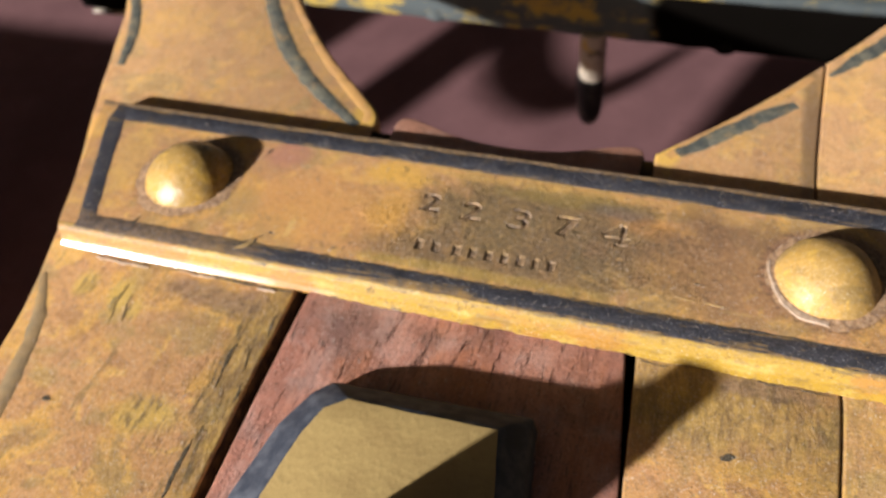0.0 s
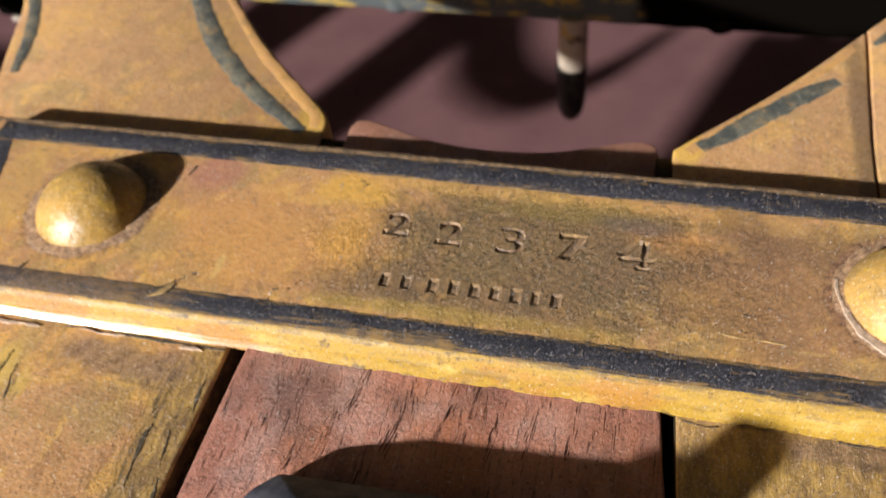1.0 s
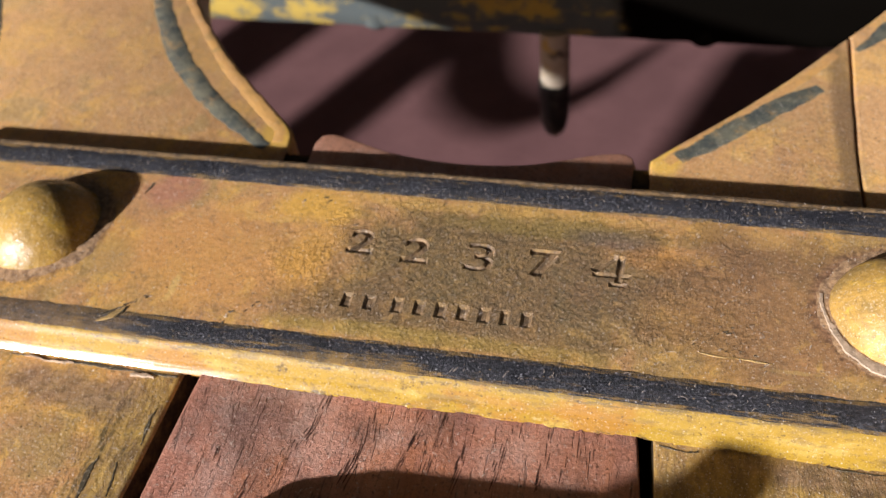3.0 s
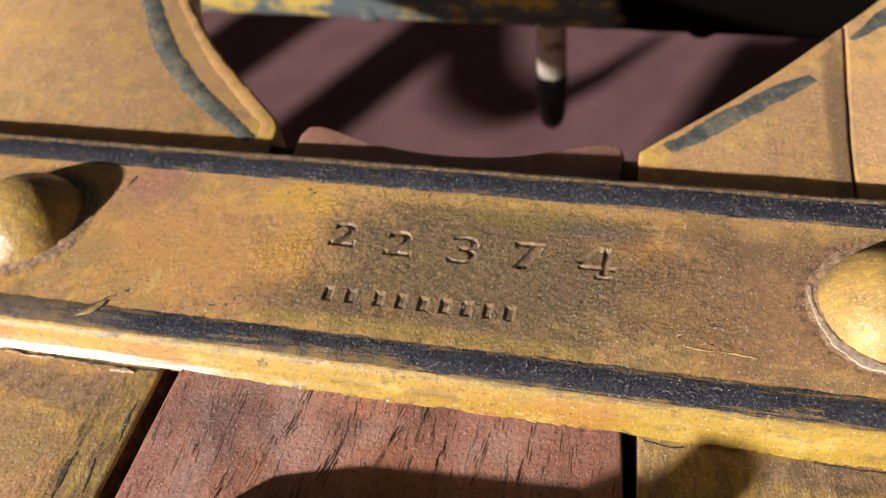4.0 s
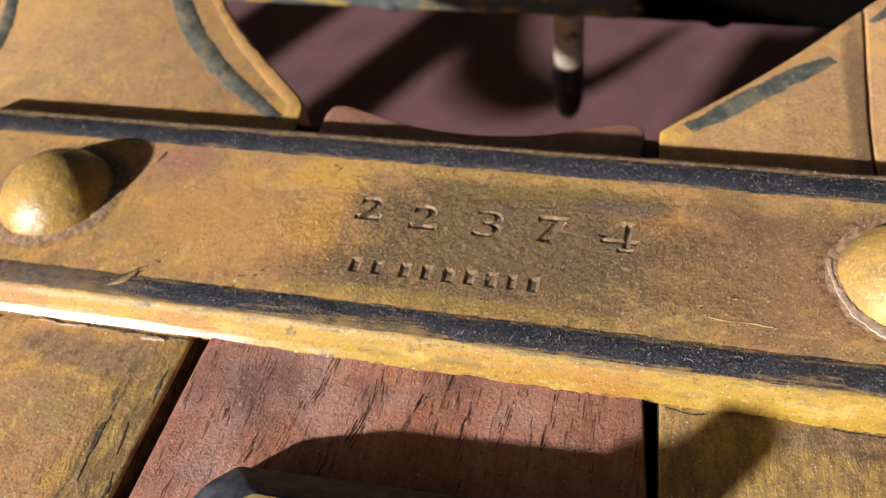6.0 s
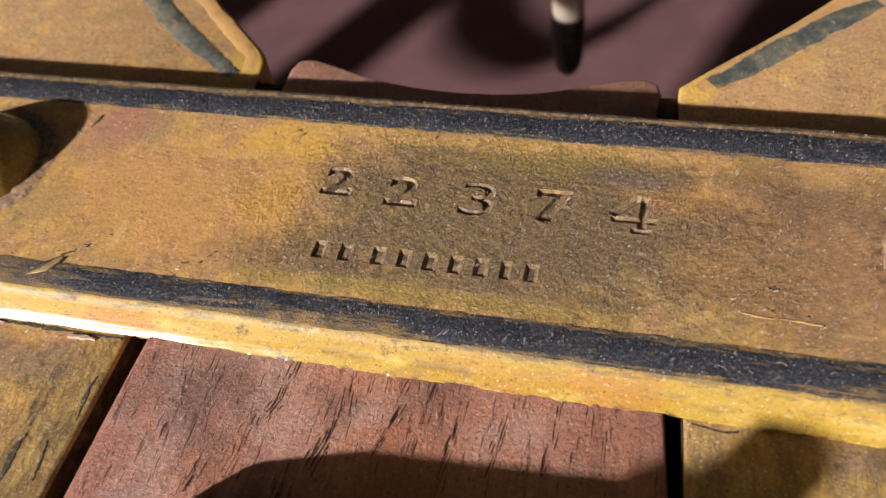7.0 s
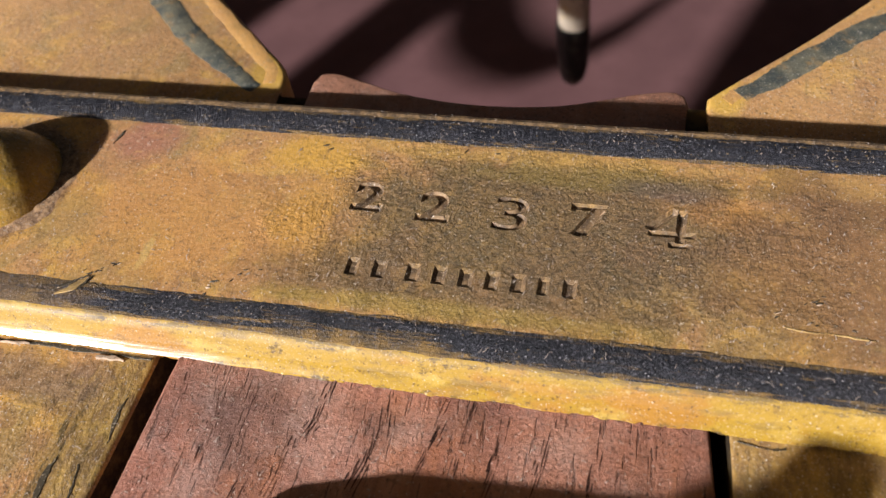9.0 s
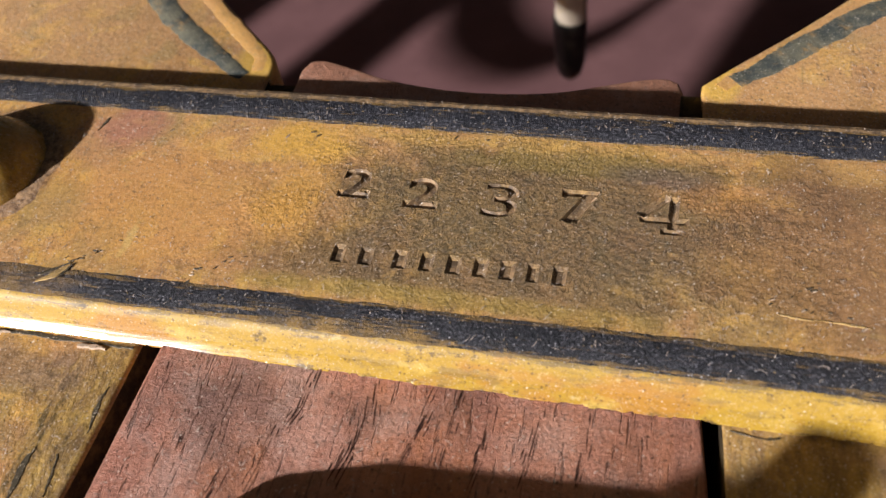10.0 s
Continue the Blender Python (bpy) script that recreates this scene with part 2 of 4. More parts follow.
    pit = n.math("MULTIPLY", n.ramp(n.noise(13, 4, 0.7, n.stretch(1, 1, 1, (2, 2, 2))), 0.55, 0.64), n.ramp(patch, 0.6, 1.3, 0.6, 0.2))
    c = n.mix(pit, c, (0.075, 0.05, 0.032))
    pits = n.ramp(patch, 0.5, 1.3, 1.0, 0.14)
    b = n.bump(n.noise(2.2, 4, 0.6), 0.03, 0.4)
    b = n.bump(n.math("MULTIPLY", n.noise(8.5, 6, 0.74), pits), 0.065, 0.9, b)
    b = n.bump(n.noise(20, 4, 0.65), 0.02, 0.3, b)
    return n.done(c, b, n.ramp(n.noise(3.5, 4), 0.3, 0.7, 0.30, 0.5))


def make_lip_paint():
    n = Nodes("bright_yellow_lip_paint", 0.3)
    c = n.mix(n.ramp(n.noise(0.55, 5, 0.55, n.stretch(1, 2, 2)), 0.52, 0.62), (0.41, 0.255, 0.035), (0.40, 0.20, 0.037))
    c = n.mix(n.ramp(n.noise(1.6, 6, 0.6, n.stretch(0.7, 1.6, 1.6, (4, 0, 0))), 0.54, 0.64, 0, 0.8), c, (0.52, 0.355, 0.085))
    xyz = n.tree.nodes.new("ShaderNodeSeparateXYZ")
    n.link(n.co, xyz.inputs[0])
    # black rubbed down over the upper bend, in broken brushed streaks
    high = n.ramp(xyz.outputs["Z"], -0.16, 0.0, 0.0, 0.16)
    c = n.mix(n.ramp(n.math("ADD", n.noise(1.0, 6, 0.75, n.stretch(1.6, 11, 11, (2, 7, 0))), high), 0.62, 0.70, 0, 0.8), c, (0.16, 0.115, 0.05))
    # olive grime in clots, chips to dark primer, more of them along the lower edge
    c = n.mix(n.ramp(n.noise(1.5, 7, 0.7, n.stretch(0.8, 2.2, 2.2, (5, 0, 3))), 0.54, 0.64, 0, 0.7), c, (0.25, 0.165, 0.055))
    low = n.ramp(xyz.outputs["Z"], -0.44, -0.34, 0.10, 0.0)
    c = n.mix(n.ramp(n.math("ADD", n.noise(4.0, 6, 0.7, n.stretch(0.6, 1, 1, (1, 3, 3))), low), 0.61, 0.68, 0, 0.85), c, (0.09, 0.06, 0.03))
    c = n.mix(n.ramp(n.noise(5.0, 5, 0.65, n.stretch(0.7, 1, 1, (8, 1, 0))), 0.64, 0.70, 0, 0.5), c, (0.62, 0.48, 0.22))
    c = n.mix(n.ramp(n.noise(7, 6, 0.75, n.stretch(0.7, 1, 1, (3, 3, 0))), 0.55, 0.66, 0, 0.6), c, (0.17, 0.11, 0.04))
    c = speckled(n, c, 9.0, 0.45, 0.25)
    b = n.bump(n.noise(1, 4, 0.6, n.stretch(0.7, 9, 9)), 0.02, 0.3)
    # polished along the lower bevel by handling, dull and worn above it
    along = n.noise(1.0, 6, 0.7, n.stretch(0.8, 5, 5))
    dull = n.ramp(n.math("ADD", xyz.outputs["Z"], n.math("MULTIPLY", n.math("SUBTRACT", along, 0.5), 0.16)), -0.30, -0.24, 0.0, 0.36)
    return n.done(c, b, n.math("ADD", dull, n.ramp(n.noise(2.2, 5, 0.65, n.stretch(0.6, 2, 2)), 0.38, 0.62, 0.18, 0.25)))


def make_stripe_paint():
    n = Nodes("worn_black_stripe_paint", 0.55)
    c = n.mix(n.ramp(n.noise(3, 5, 0.65), 0.35, 0.7), (0.015, 0.016, 0.023), (0.040, 0.041, 0.052))
    brush = n.noise(1.0, 6, 0.7, n.stretch(1.2, 14, 1))
    # two stretches of the stripe are rubbed through to the ochre, and both long edges are frayed
    worn = n.math("MINIMUM", n.math("MINIMUM", n.near(-4.3, -1.9, 2.0, 0.7), n.near(0.4, -1.97, 1.9, 0.28)), n.near(6.85, -1.92, 0.5, 0.1))
    low, top = n.near(0, -1.83, 1e6, 1.0), n.near(0, 1.535, 1e6, 1.0)
    off = n.math("MINIMUM", n.math("ADD", low, 0.02), top)
    fray = n.math("MULTIPLY", n.ramp(off, 0.10, 0.24, 0.0, 0.15), n.math("LESS_THAN", off, 0.30))
    rub = n.math("ADD", n.math("ADD", brush, fray), n.ramp(worn, 0.3, 1.25, 0.15, 0.0))
    c = n.mix(n.ramp(rub, 0.60, 0.68, 0, 0.85), c, n.mix(n.ramp(n.noise(3, 4), 0.4, 0.6), (0.40, 0.24, 0.07), (0.20, 0.13, 0.055)))
    stain = n.math("ADD", n.near(-5.4, -1.84, 2.4, 0.4), n.math("MULTIPLY", n.math("SUBTRACT", n.noise(2.0, 6, 0.65), 0.5), 1.6))
    c = n.mix(n.ramp(stain, 0.6, 1.2, 0.75, 0.0), c, n.mix(n.ramp(n.noise(6, 5, 0.7), 0.4, 0.6), (0.10, 0.066, 0.042), (0.27, 0.175, 0.10)))
    c = n.mix(n.ramp(n.noise(17, 6, 0.75), 0.50, 0.64, 0, n.ramp(n.noise(1.6, 5, 0.7), 0.4, 0.62, 0.3, 0.85)), c, (0.20, 0.20, 0.235))
    c = n.mix(n.math("MULTIPLY", n.flecks(32, 0.45, 0.26), n.ramp(n.noise(2.2, 6, 0.75), 0.42, 0.6, 0.15, 0.85)), c, (0.52, 0.52, 0.55))
    c = n.mix(n.flecks(30, 0.36, 0.09, (3, 5, 0)), c, (0.66, 0.66, 0.68))
    c = n.mix(n.ramp(n.noise(1.0, 6, 0.8, n.stretch(1.3, 9, 1, (6, 2, 0))), 0.57, 0.66, 0, 0.7), c, (0.13, 0.095, 0.06))
    c = n.mix(n.math("MULTIPLY", n.flecks(22, 0.42, 0.16, (8, 2, 0)), 0.7), c, (0.42, 0.29, 0.12))
    return n.done(c, n.bump(n.noise(22, 5, 0.75), 0.045, 0.9), 0.45)


def make_faded_stripe(name="faded_grey_green_stripe_paint", thin=0.0):
    n = Nodes(name, 0.6)
    c = n.mix(n.ramp(n.noise(3, 6, 0.7), 0.35, 0.68), (0.055, 0.066, 0.064), (0.19, 0.18, 0.125))
    c = n.mix(n.ramp(n.noise(2.2, 7, 0.75, n.stretch(1, 1, 1, (0, 0, 0), 40)), 0.52, 0.66, 0, 0.8), c, (0.40, 0.25, 0.10))
    c = n.mix(n.ramp(n.noise(30, 4, 0.7), 0.54, 0.68, 0, 0.5), c, (0.42, 0.38, 0.30))
    c = n.mix(n.math("MULTIPLY", n.flecks(28, 0.4, 0.25), 0.7), c, (0.62, 0.56, 0.46))
    c = n.mix(n.ramp(n.noise(1.6, 6, 0.65, n.stretch(1, 1, 1, (5, 3, 0))), 0.35, 0.65, 0.5 * thin, thin), c, (0.46, 0.29, 0.12))
    return n.done(c, n.bump(n.noise(16, 4, 0.7), 0.02, 0.6), 0.55)


def make_dome_paint(name="glossy_ochre_dome_paint", polish=0.20, seed=1.0):
    n = Nodes(name, 0.3)
    at = lambda k: n.stretch(1, 1, 1, (seed + k, k, seed))
    c = n.mix(n.ramp(n.noise(1.4, 5, 0.6, at(0)), 0.4, 0.65), (0.52, 0.31, 0.075), (0.40, 0.25, 0.07))
    c = n.mix(n.ramp(n.noise(1.1, 6, 0.6, at(3), 0.8), 0.52, 0.64, 0, 0.7), c, (0.25, 0.17, 0.06))
    c = n.mix(n.ramp(n.noise(1.7, 6, 0.6, at(6), 0.8), 0.55, 0.65, 0, 0.8), c, (0.68, 0.42, 0.07))
    c = n.mix(n.ramp(n.noise(12, 4, 0.7, at(1)), 0.58, 0.72, 0, 0.55), c, (0.16, 0.11, 0.05))
    c = n.mix(n.ramp(n.noise(26, 2, 0.5, at(2)), 0.64, 0.72, 0, 0.6), c, (0.75, 0.66, 0.45))
    c = speckled(n, c, seed, 0.35, 0.45)
    b = n.bump(n.noise(1.6, 4, 0.6, at(4)), 0.06, 0.4)
    b = n.bump(n.noise(7, 6, 0.65, at(5)), 0.035, 0.6, b)
    return n.done(c, b, n.ramp(n.noise(5, 4), 0.3, 0.7, polish, polish + 0.15))


def make_red_wood():
    n = Nodes("red_brown_wood", 0.55)
    warm = n.noise(0.5, 5, 0.6, n.stretch(2.0, 0.22, 1, (0, 0, 0), -3))
    c = n.mix(n.ramp(warm, 0.35, 0.65), (0.43, 0.185, 0.125), (0.58, 0.265, 0.170))
    c = n.mix(n.ramp(n.noise(0.8, 5, 0.55, n.stretch(1.6, 0.3, 1, (2, 5, 0), -3)), 0.52, 0.66, 0, 0.6), c, (0.46, 0.165, 0.06))
    c = n.mix(n.ramp(n.noise(1.0, 5, 0.6, n.stretch(12, 0.8, 1, (0, 0, 0), -3)), 0.42, 0.72, 0, 0.4), c, (0.19, 0.075, 0.05))
    # grey-brown handling dirt, heaviest on the side that faces the gap
    dirt = n.math("ADD", n.near(-0.6, -2.8, 0.9, 0.9), n.math("MULTIPLY", n.math("SUBTRACT", n.noise(1.1, 6, 0.65), 0.5), 2.4))
    c = n.mix(n.ramp(dirt, 0.3, 1.2, 0.7, 0.0), c, (0.17, 0.10, 0.085))
    c = n.mix(n.ramp(n.noise(0.9, 6, 0.6, n.stretch(1, 1, 1, (7, 3, 0))), 0.52, 0.68, 0, 0.5), c, (0.17, 0.09, 0.07))
    # browner tint over the hollowed end, matching its look in the bar's shadow
    end_tint = n.math("ADD", n.near(1.4, 3.4, 9, 1.9), n.math("MULTIPLY", n.math("SUBTRACT", n.noise(1.4, 5, 0.6), 0.5), 0.8))
    c = n.mix(n.ramp(end_tint, 0.5, 1.0, 0.5, 0.0), c, (0.42, 0.215, 0.13))
    hair = n.math("MULTIPLY", n.ramp(n.noise(1.0, 3, 0.55, n.stretch(24, 2.2, 1, (5, 2, 0), -3)), 0.60, 0.70), n.ramp(end_tint, 0.7, 1.1))
    c = n.mix(n.math("MULTIPLY", hair, 0.65), c, (0.06, 0.03, 0.022))
    c = n.mix(n.ramp(n.noise(16, 6, 0.75), 0.50, 0.66, 0, 0.55), c, (0.10, 0.05, 0.038))
    c = n.mix(n.ramp(n.noise(22, 4, 0.7, n.stretch(1, 1, 1, (3, 1, 4))), 0.58, 0.70, 0, 0.5), c, (0.58, 0.40, 0.33))
    c = n.mix(n.ramp(n.noise(1.3, 6, 0.7, n.stretch(1, 1, 1, (4, 8, 1))), 0.45, 0.65, 0, 0.25), c, (0.60, 0.46, 0.40))
    c = n.mix(n.math("MULTIPLY", n.flecks(16, 0.42, 0.35, (2, 6, 0)), 0.6), c, (0.07, 0.036, 0.028))
    c = n.mix(n.math("MULTIPLY", n.flecks(30, 0.45, 0.16, (5, 1, 0)), n.ramp(n.noise(1.8, 6, 0.75), 0.4, 0.6, 0.2, 0.8)), c, (0.74, 0.56, 0.46))
    b = n.bump(n.math("SUBTRACT", 1.0, hair), 0.03, 0.7)
    b = n.bump(n.noise(15, 5, 0.75), 0.035, 0.75, b)
    return n.done(c, b, n.ramp(n.noise(4, 3), 0.3, 0.7, 0.42, 0.62))


def make_cap_paint():
    n = Nodes("olive_yellow_cap_paint", 0.45)
    c = n.mix(n.ramp(n.noise(0.9, 5, 0.6), 0.4, 0.65), (0.46, 0.325, 0.125), (0.38, 0.26, 0.10))
    c = n.mix(n.ramp(n.noise(9, 4, 0.7), 0.55, 0.75, 0, 0.4), c, (0.20, 0.15, 0.06))
    return n.done(c, n.bump(n.noise(9, 5, 0.6), 0.02, 0.5))


def make_blue_edge():
    n = Nodes("blue_grey_edge_paint", 0.6, 0.2)
    c = n.mix(n.ramp(n.noise(3, 5, 0.6), 0.35, 0.7), (0.042, 0.05, 0.068), (0.10, 0.11, 0.13))
    return n.done(c, n.bump(n.noise(9, 5, 0.6), 0.02, 0.5))


def make_rod_paint():
    n = Nodes("flaked_rod_paint", 0.55, 0.12)
    flake = n.noise(0.55, 6, 0.7, n.stretch(0.8, 1, 1.3))
    c = n.mix(n.ramp(flake, 0.48, 0.60), (0.085, 0.10, 0.10), (0.42, 0.30, 0.07))
    c = n.mix(n.ramp(n.noise(2.5, 4, 0.6), 0.55, 0.7, 0, 0.6), c, (0.12, 0.13, 0.11))
    # below its top, the far half is coloured near black for an uncast shadow
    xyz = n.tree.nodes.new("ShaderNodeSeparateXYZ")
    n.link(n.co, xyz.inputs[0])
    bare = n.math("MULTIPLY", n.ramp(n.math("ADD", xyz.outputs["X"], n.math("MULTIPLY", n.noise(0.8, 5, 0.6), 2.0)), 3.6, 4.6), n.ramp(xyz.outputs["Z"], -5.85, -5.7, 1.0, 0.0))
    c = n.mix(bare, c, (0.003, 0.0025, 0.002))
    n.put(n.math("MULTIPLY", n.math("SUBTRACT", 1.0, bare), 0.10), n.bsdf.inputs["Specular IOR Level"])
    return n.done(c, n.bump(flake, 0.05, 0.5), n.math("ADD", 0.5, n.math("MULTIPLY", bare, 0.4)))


def make_pin_paint():
    n = Nodes("chipped_pin_paint", 0.45)
    c = n.mix(n.ramp(n.noise(0.9, 5, 0.6), 0.54, 0.66), (0.46, 0.39, 0.30), (0.09, 0.075, 0.06))
    c = n.mix(n.ramp(n.noise(1.6, 4, 0.6, n.stretch(1, 1, 1, (4, 2, 1))), 0.55, 0.66), c, (0.5, 0.34, 0.1))
    return n.done(c, n.bump(n.noise(3, 4), 0.04, 0.5))


def make_black_iron():
    n = Nodes("dark_dipped_iron", 0.8, 0.02)
    return n.done(n.mix(n.ramp(n.noise(2.5, 5), 0.4, 0.7), (0.002, 0.002, 0.002), (0.007, 0.006, 0.005)), n.bump(n.noise(3, 3), 0.01, 0.2))


def make_mottled_black():
    n = Nodes("mottled_black", 0.4, 0.3)
    c = n.mix(n.ramp(n.noise(1.6, 5, 0.6), 0.5, 0.62), (0.006, 0.006, 0.006), (0.03, 0.028, 0.024))
    xyz = n.tree.nodes.new("ShaderNodeSeparateXYZ")
    n.link(n.co, xyz.inputs[0])
    # paler towards the very tip
    c = n.mix(n.ramp(n.math("ADD", xyz.outputs["Z"], n.noise(1.5, 4)), -11.7, -11.5, 0.85, 0.0), c, (0.22, 0.20, 0.15))
    return n.done(c, n.bump(n.noise(4, 4), 0.03, 0.4))


def make_maroon():
    n = Nodes("maroon_ground", 0.8, 0.25)
    c = n.mix(n.ramp(n.noise(0.25, 6, 0.6), 0.35, 0.65), (0.145, 0.071, 0.071), (0.182, 0.090, 0.089))
    c = n.mix(n.ramp(n.noise(2.0, 5, 0.7), 0.4, 0.7, 0, 0.35), c, (0.10, 0.046, 0.048))
    return n.done(c, n.bump(n.noise(3, 5, 0.6), 0.03, 0.4))


BOARD, BAR, LIP, STRIPE = make_board_paint(), make_bar_paint(), make_lip_paint(), make_stripe_paint()
FADED, THIN = make_faded_stripe(), make_faded_stripe("thin_grey_stripe_paint", 0.75)
DOME, DOME_WORN, REDWOOD, CAP, BLUE = make_dome_paint(), make_dome_paint("dull_ochre_dome_paint", 0.36, 5.0), make_red_wood(), make_cap_paint(), make_blue_edge()
ROD, PIN, IRON, BLACK, MAROON = make_rod_paint(), make_pin_paint(), make_black_iron(), make_mottled_black(), make_maroon()



# near-black colour that puts the shade of the gaps into their walls
def make_gap_shade():
    n = Nodes("gap_shade", 0.8, 0.2)
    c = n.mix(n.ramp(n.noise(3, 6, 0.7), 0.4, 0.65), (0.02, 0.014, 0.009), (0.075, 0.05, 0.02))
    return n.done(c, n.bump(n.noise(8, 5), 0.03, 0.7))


def make_edge_paint():
    n = Nodes("yellow_edge_paint", 0.45)
    c = n.mix(n.ramp(n.noise(1.2, 5, 0.55), 0.42, 0.62), (0.68, 0.375, 0.12), (0.60, 0.33, 0.13))
    c = n.mix(n.ramp(n.noise(2.6, 6, 0.6), 0.55, 0.66, 0, 0.6), c, (0.42, 0.26, 0.09))
    return n.done(speckled(n, c, 3.0, 0.35, 0.35), ochre_relief(n))


GAP_SHADE, EDGE = make_gap_shade(), make_edge_paint()

# ---- mesh helpers ----
def finish(bm, sharp=35.0):
    bmesh.ops.recalc_face_normals(bm, faces=bm.faces)
    for f in bm.faces:
        f.smooth = True
    for e in bm.edges:
        e.smooth = len(e.link_faces) == 2 and e.calc_face_angle(0.0) < radians(sharp)


def part(name, bm, material, parent=None, label="", sharp=35.0):
    """Links a bmesh, drawn in centimetres, as one mesh object."""
    finish(bm, sharp)
    bmesh.ops.scale(bm, vec=(U, U, U), verts=bm.verts)
    me = bpy.data.meshes.new(name)
    bm.to_mesh(me)
    bm.free()
    for m in material if isinstance(material, tuple) else (material,):
        me.materials.append(m)
    ob = new(name, me)
    ob.parent = parent
    return tagged(ob, label) if label else ob


def thing(name, label, category, group="", kind=""):
    return tagged(new(name), label, category, group, kind)


def spline(points, step=0.2):
    """A smooth line through the points (Catmull-Rom), in steps."""
    p = [Vector(q) for q in points]
    p = [2 * p[0] - p[1], *p, 2 * p[-1] - p[-2]]
    out = []
    for a, b, c, d in zip(p, p[1:], p[2:], p[3:]):
        n = max(1, round((c - b).length / step))
        for i in range(n):
            s = i / n
            out.append(0.5 * (2 * b + (c - a) * s + (2 * a - 5 * b + 4 * c - d) * s * s + (3 * b - a - 3 * c + d) * s ** 3))
    return out + [p[-2]]


def wobble(v, scale, size):
    return noise.noise(Vector((v[0] * scale, v[1] * scale, 3.3))) * size


def slab(outline, top, bottom, edge=0.08, rough=0.012):
    """A board of the given outline, with softened and slightly uneven edges."""
    bm = bmesh.new()
    ring = []
    for p in outline:
        w = wobble(p, 1.7, rough) + wobble(p, 6.0, rough * 0.5)
        ring.append(bm.verts.new((p[0] + w, p[1] + w, top)))
    face = bm.faces.new(ring)
    made = bmesh.ops.extrude_face_region(bm, geom=[face])
    for v in made["geom"]:
        if isinstance(v, bmesh.types.BMVert):
            v.co.z = bottom
    bmesh.ops.recalc_face_normals(bm, faces=bm.faces)
    rim = [e for e in bm.edges if abs(e.verts[0].co.z - top) < 1e-4 and abs(e.verts[1].co.z - top) < 1e-4]
    bmesh.ops.bevel(bm, geom=rim, offset=edge, segments=3, profile=0.5, affect="EDGES", clamp_overlap=True)
    return bm


def ribbon(points, widths, z, rough=0.03, thick=0.012):
    """A brushed stripe of paint along a line, with ragged edges."""
    line = spline([(*p, 0) for p in points], 0.05)
    bm = bmesh.new()
    rows = []
    for i, p in enumerate(line):
        a, b = line[max(i - 1, 0)], line[min(i + 1, len(line) - 1)]
        side = Vector((b.y - a.y, a.x - b.x, 0)).normalized()
        s = i / (len(line) - 1) * (len(widths) - 1)
        k = min(int(s), len(widths) - 2)
        w = widths[k] + (widths[k + 1] - widths[k]) * (s - k)
        l, r = (w / 2 + rough * (0.7 * noise.noise(p * 3.1 + Vector((q, q, 0))) + 0.3 * noise.noise(p * 8 + Vector((q, 0, 3))) + 0.35 * noise.noise(p * 17 + Vector((q, 0, 0)))) for q in (0, 17))
        rows.append([bm.verts.new(p + side * l + Vector((0, 0, z - thick))), bm.verts.new(p + side * (l - 0.01) + Vector((0, 0, z))),
                     bm.verts.new(p - side * (r - 0.01) + Vector((0, 0, z))), bm.verts.new(p - side * r + Vector((0, 0, z - thick)))])
    for a, b in zip(rows, rows[1:]):
        for j in range(3):
            bm.faces.new((a[j], a[j + 1], b[j + 1], b[j]))
    bm.faces.new(rows[0]), bm.faces.new(rows[-1])
    return bm


def lathe(profile, segments=48, at=(0, 0, 0), rough=0.0):
    """Turns a profile of (radius, height) round the z axis."""
    bm = bmesh.new()
    rings = []
    for r, h in profile:
        if r < 1e-5:
            rings.append([bm.verts.new((at[0], at[1], at[2] + h))])
            continue
        ring = []
        for i in range(segments):
            a = 2 * math.pi * i / segments
            q = r * (1 + rough * noise.noise(Vector((math.cos(a) * 1.3, math.sin(a) * 1.3, h * 2 + at[0]))))
            ring.append(bm.verts.new((at[0] + q * math.cos(a), at[1] + q * math.sin(a), at[2] + h)))
        rings.append(ring)
    for a, b in zip(rings, rings[1:]):
        for i in range(segments):
            j = (i + 1) % segments
            if len(a) == 1 and len(b) > 1:
                bm.faces.new((a[0], b[i], b[j]))
            elif len(b) == 1 and len(a) > 1:
                bm.faces.new((a[i], a[j], b[0]))
            elif len(a) > 1:
                bm.faces.new((a[i], a[j], b[j], b[i]))
    for ring in (rings[0], rings[-1]):
        if len(ring) > 1:
            bm.faces.new(ring)
    return bm


# ---- ground ----
GROUND = -17.5
bm = bmesh.new()
bmesh.ops.create_grid(bm, x_segments=60, y_segments=60, size=160)
for v in bm.verts:
    v.co.z = GROUND + 0.05 * noise.noise(v.co * 0.05)
tagged(part("ground", bm, MAROON), "dusty maroon painted floor under the frame", "floor", kind="structure")

# ---- the yellow frame: boards, block, cross bar ----
TOP, THICK = -0.46, 1.9
LEFT_OUT = [(-7.9, -14), (-7.45, -8), (-7.36, -4.8), (-7.84, -2.4), (-8.63, 0), (-9.45, 2.1), (-10.26, 4.4), (-11.1, 6.6), (-12.8, 9.4), (-15.0, 12.0)]
LEFT_IN = [(-1.95, -14), (-1.96, -8), (-1.99, -4.7), (-1.96, -2.4), (-2.0, 0), (-2.06, 2.7)]
LEFT_CURVE = [(-2.04, 2.78), (-2.08, 3.10), (-2.32, 3.45), (-2.95, 4.06), (-3.95, 5.03), (-4.72, 5.90), (-5.75, 7.20), (-7.1, 9.5), (-8.1, 12.0)]
RIGHT_IN = [(5.6, -14), (5.25, -8), (5.02, -4.75), (4.87, -2.3), (4.65, 0), (4.50, 2.9)]
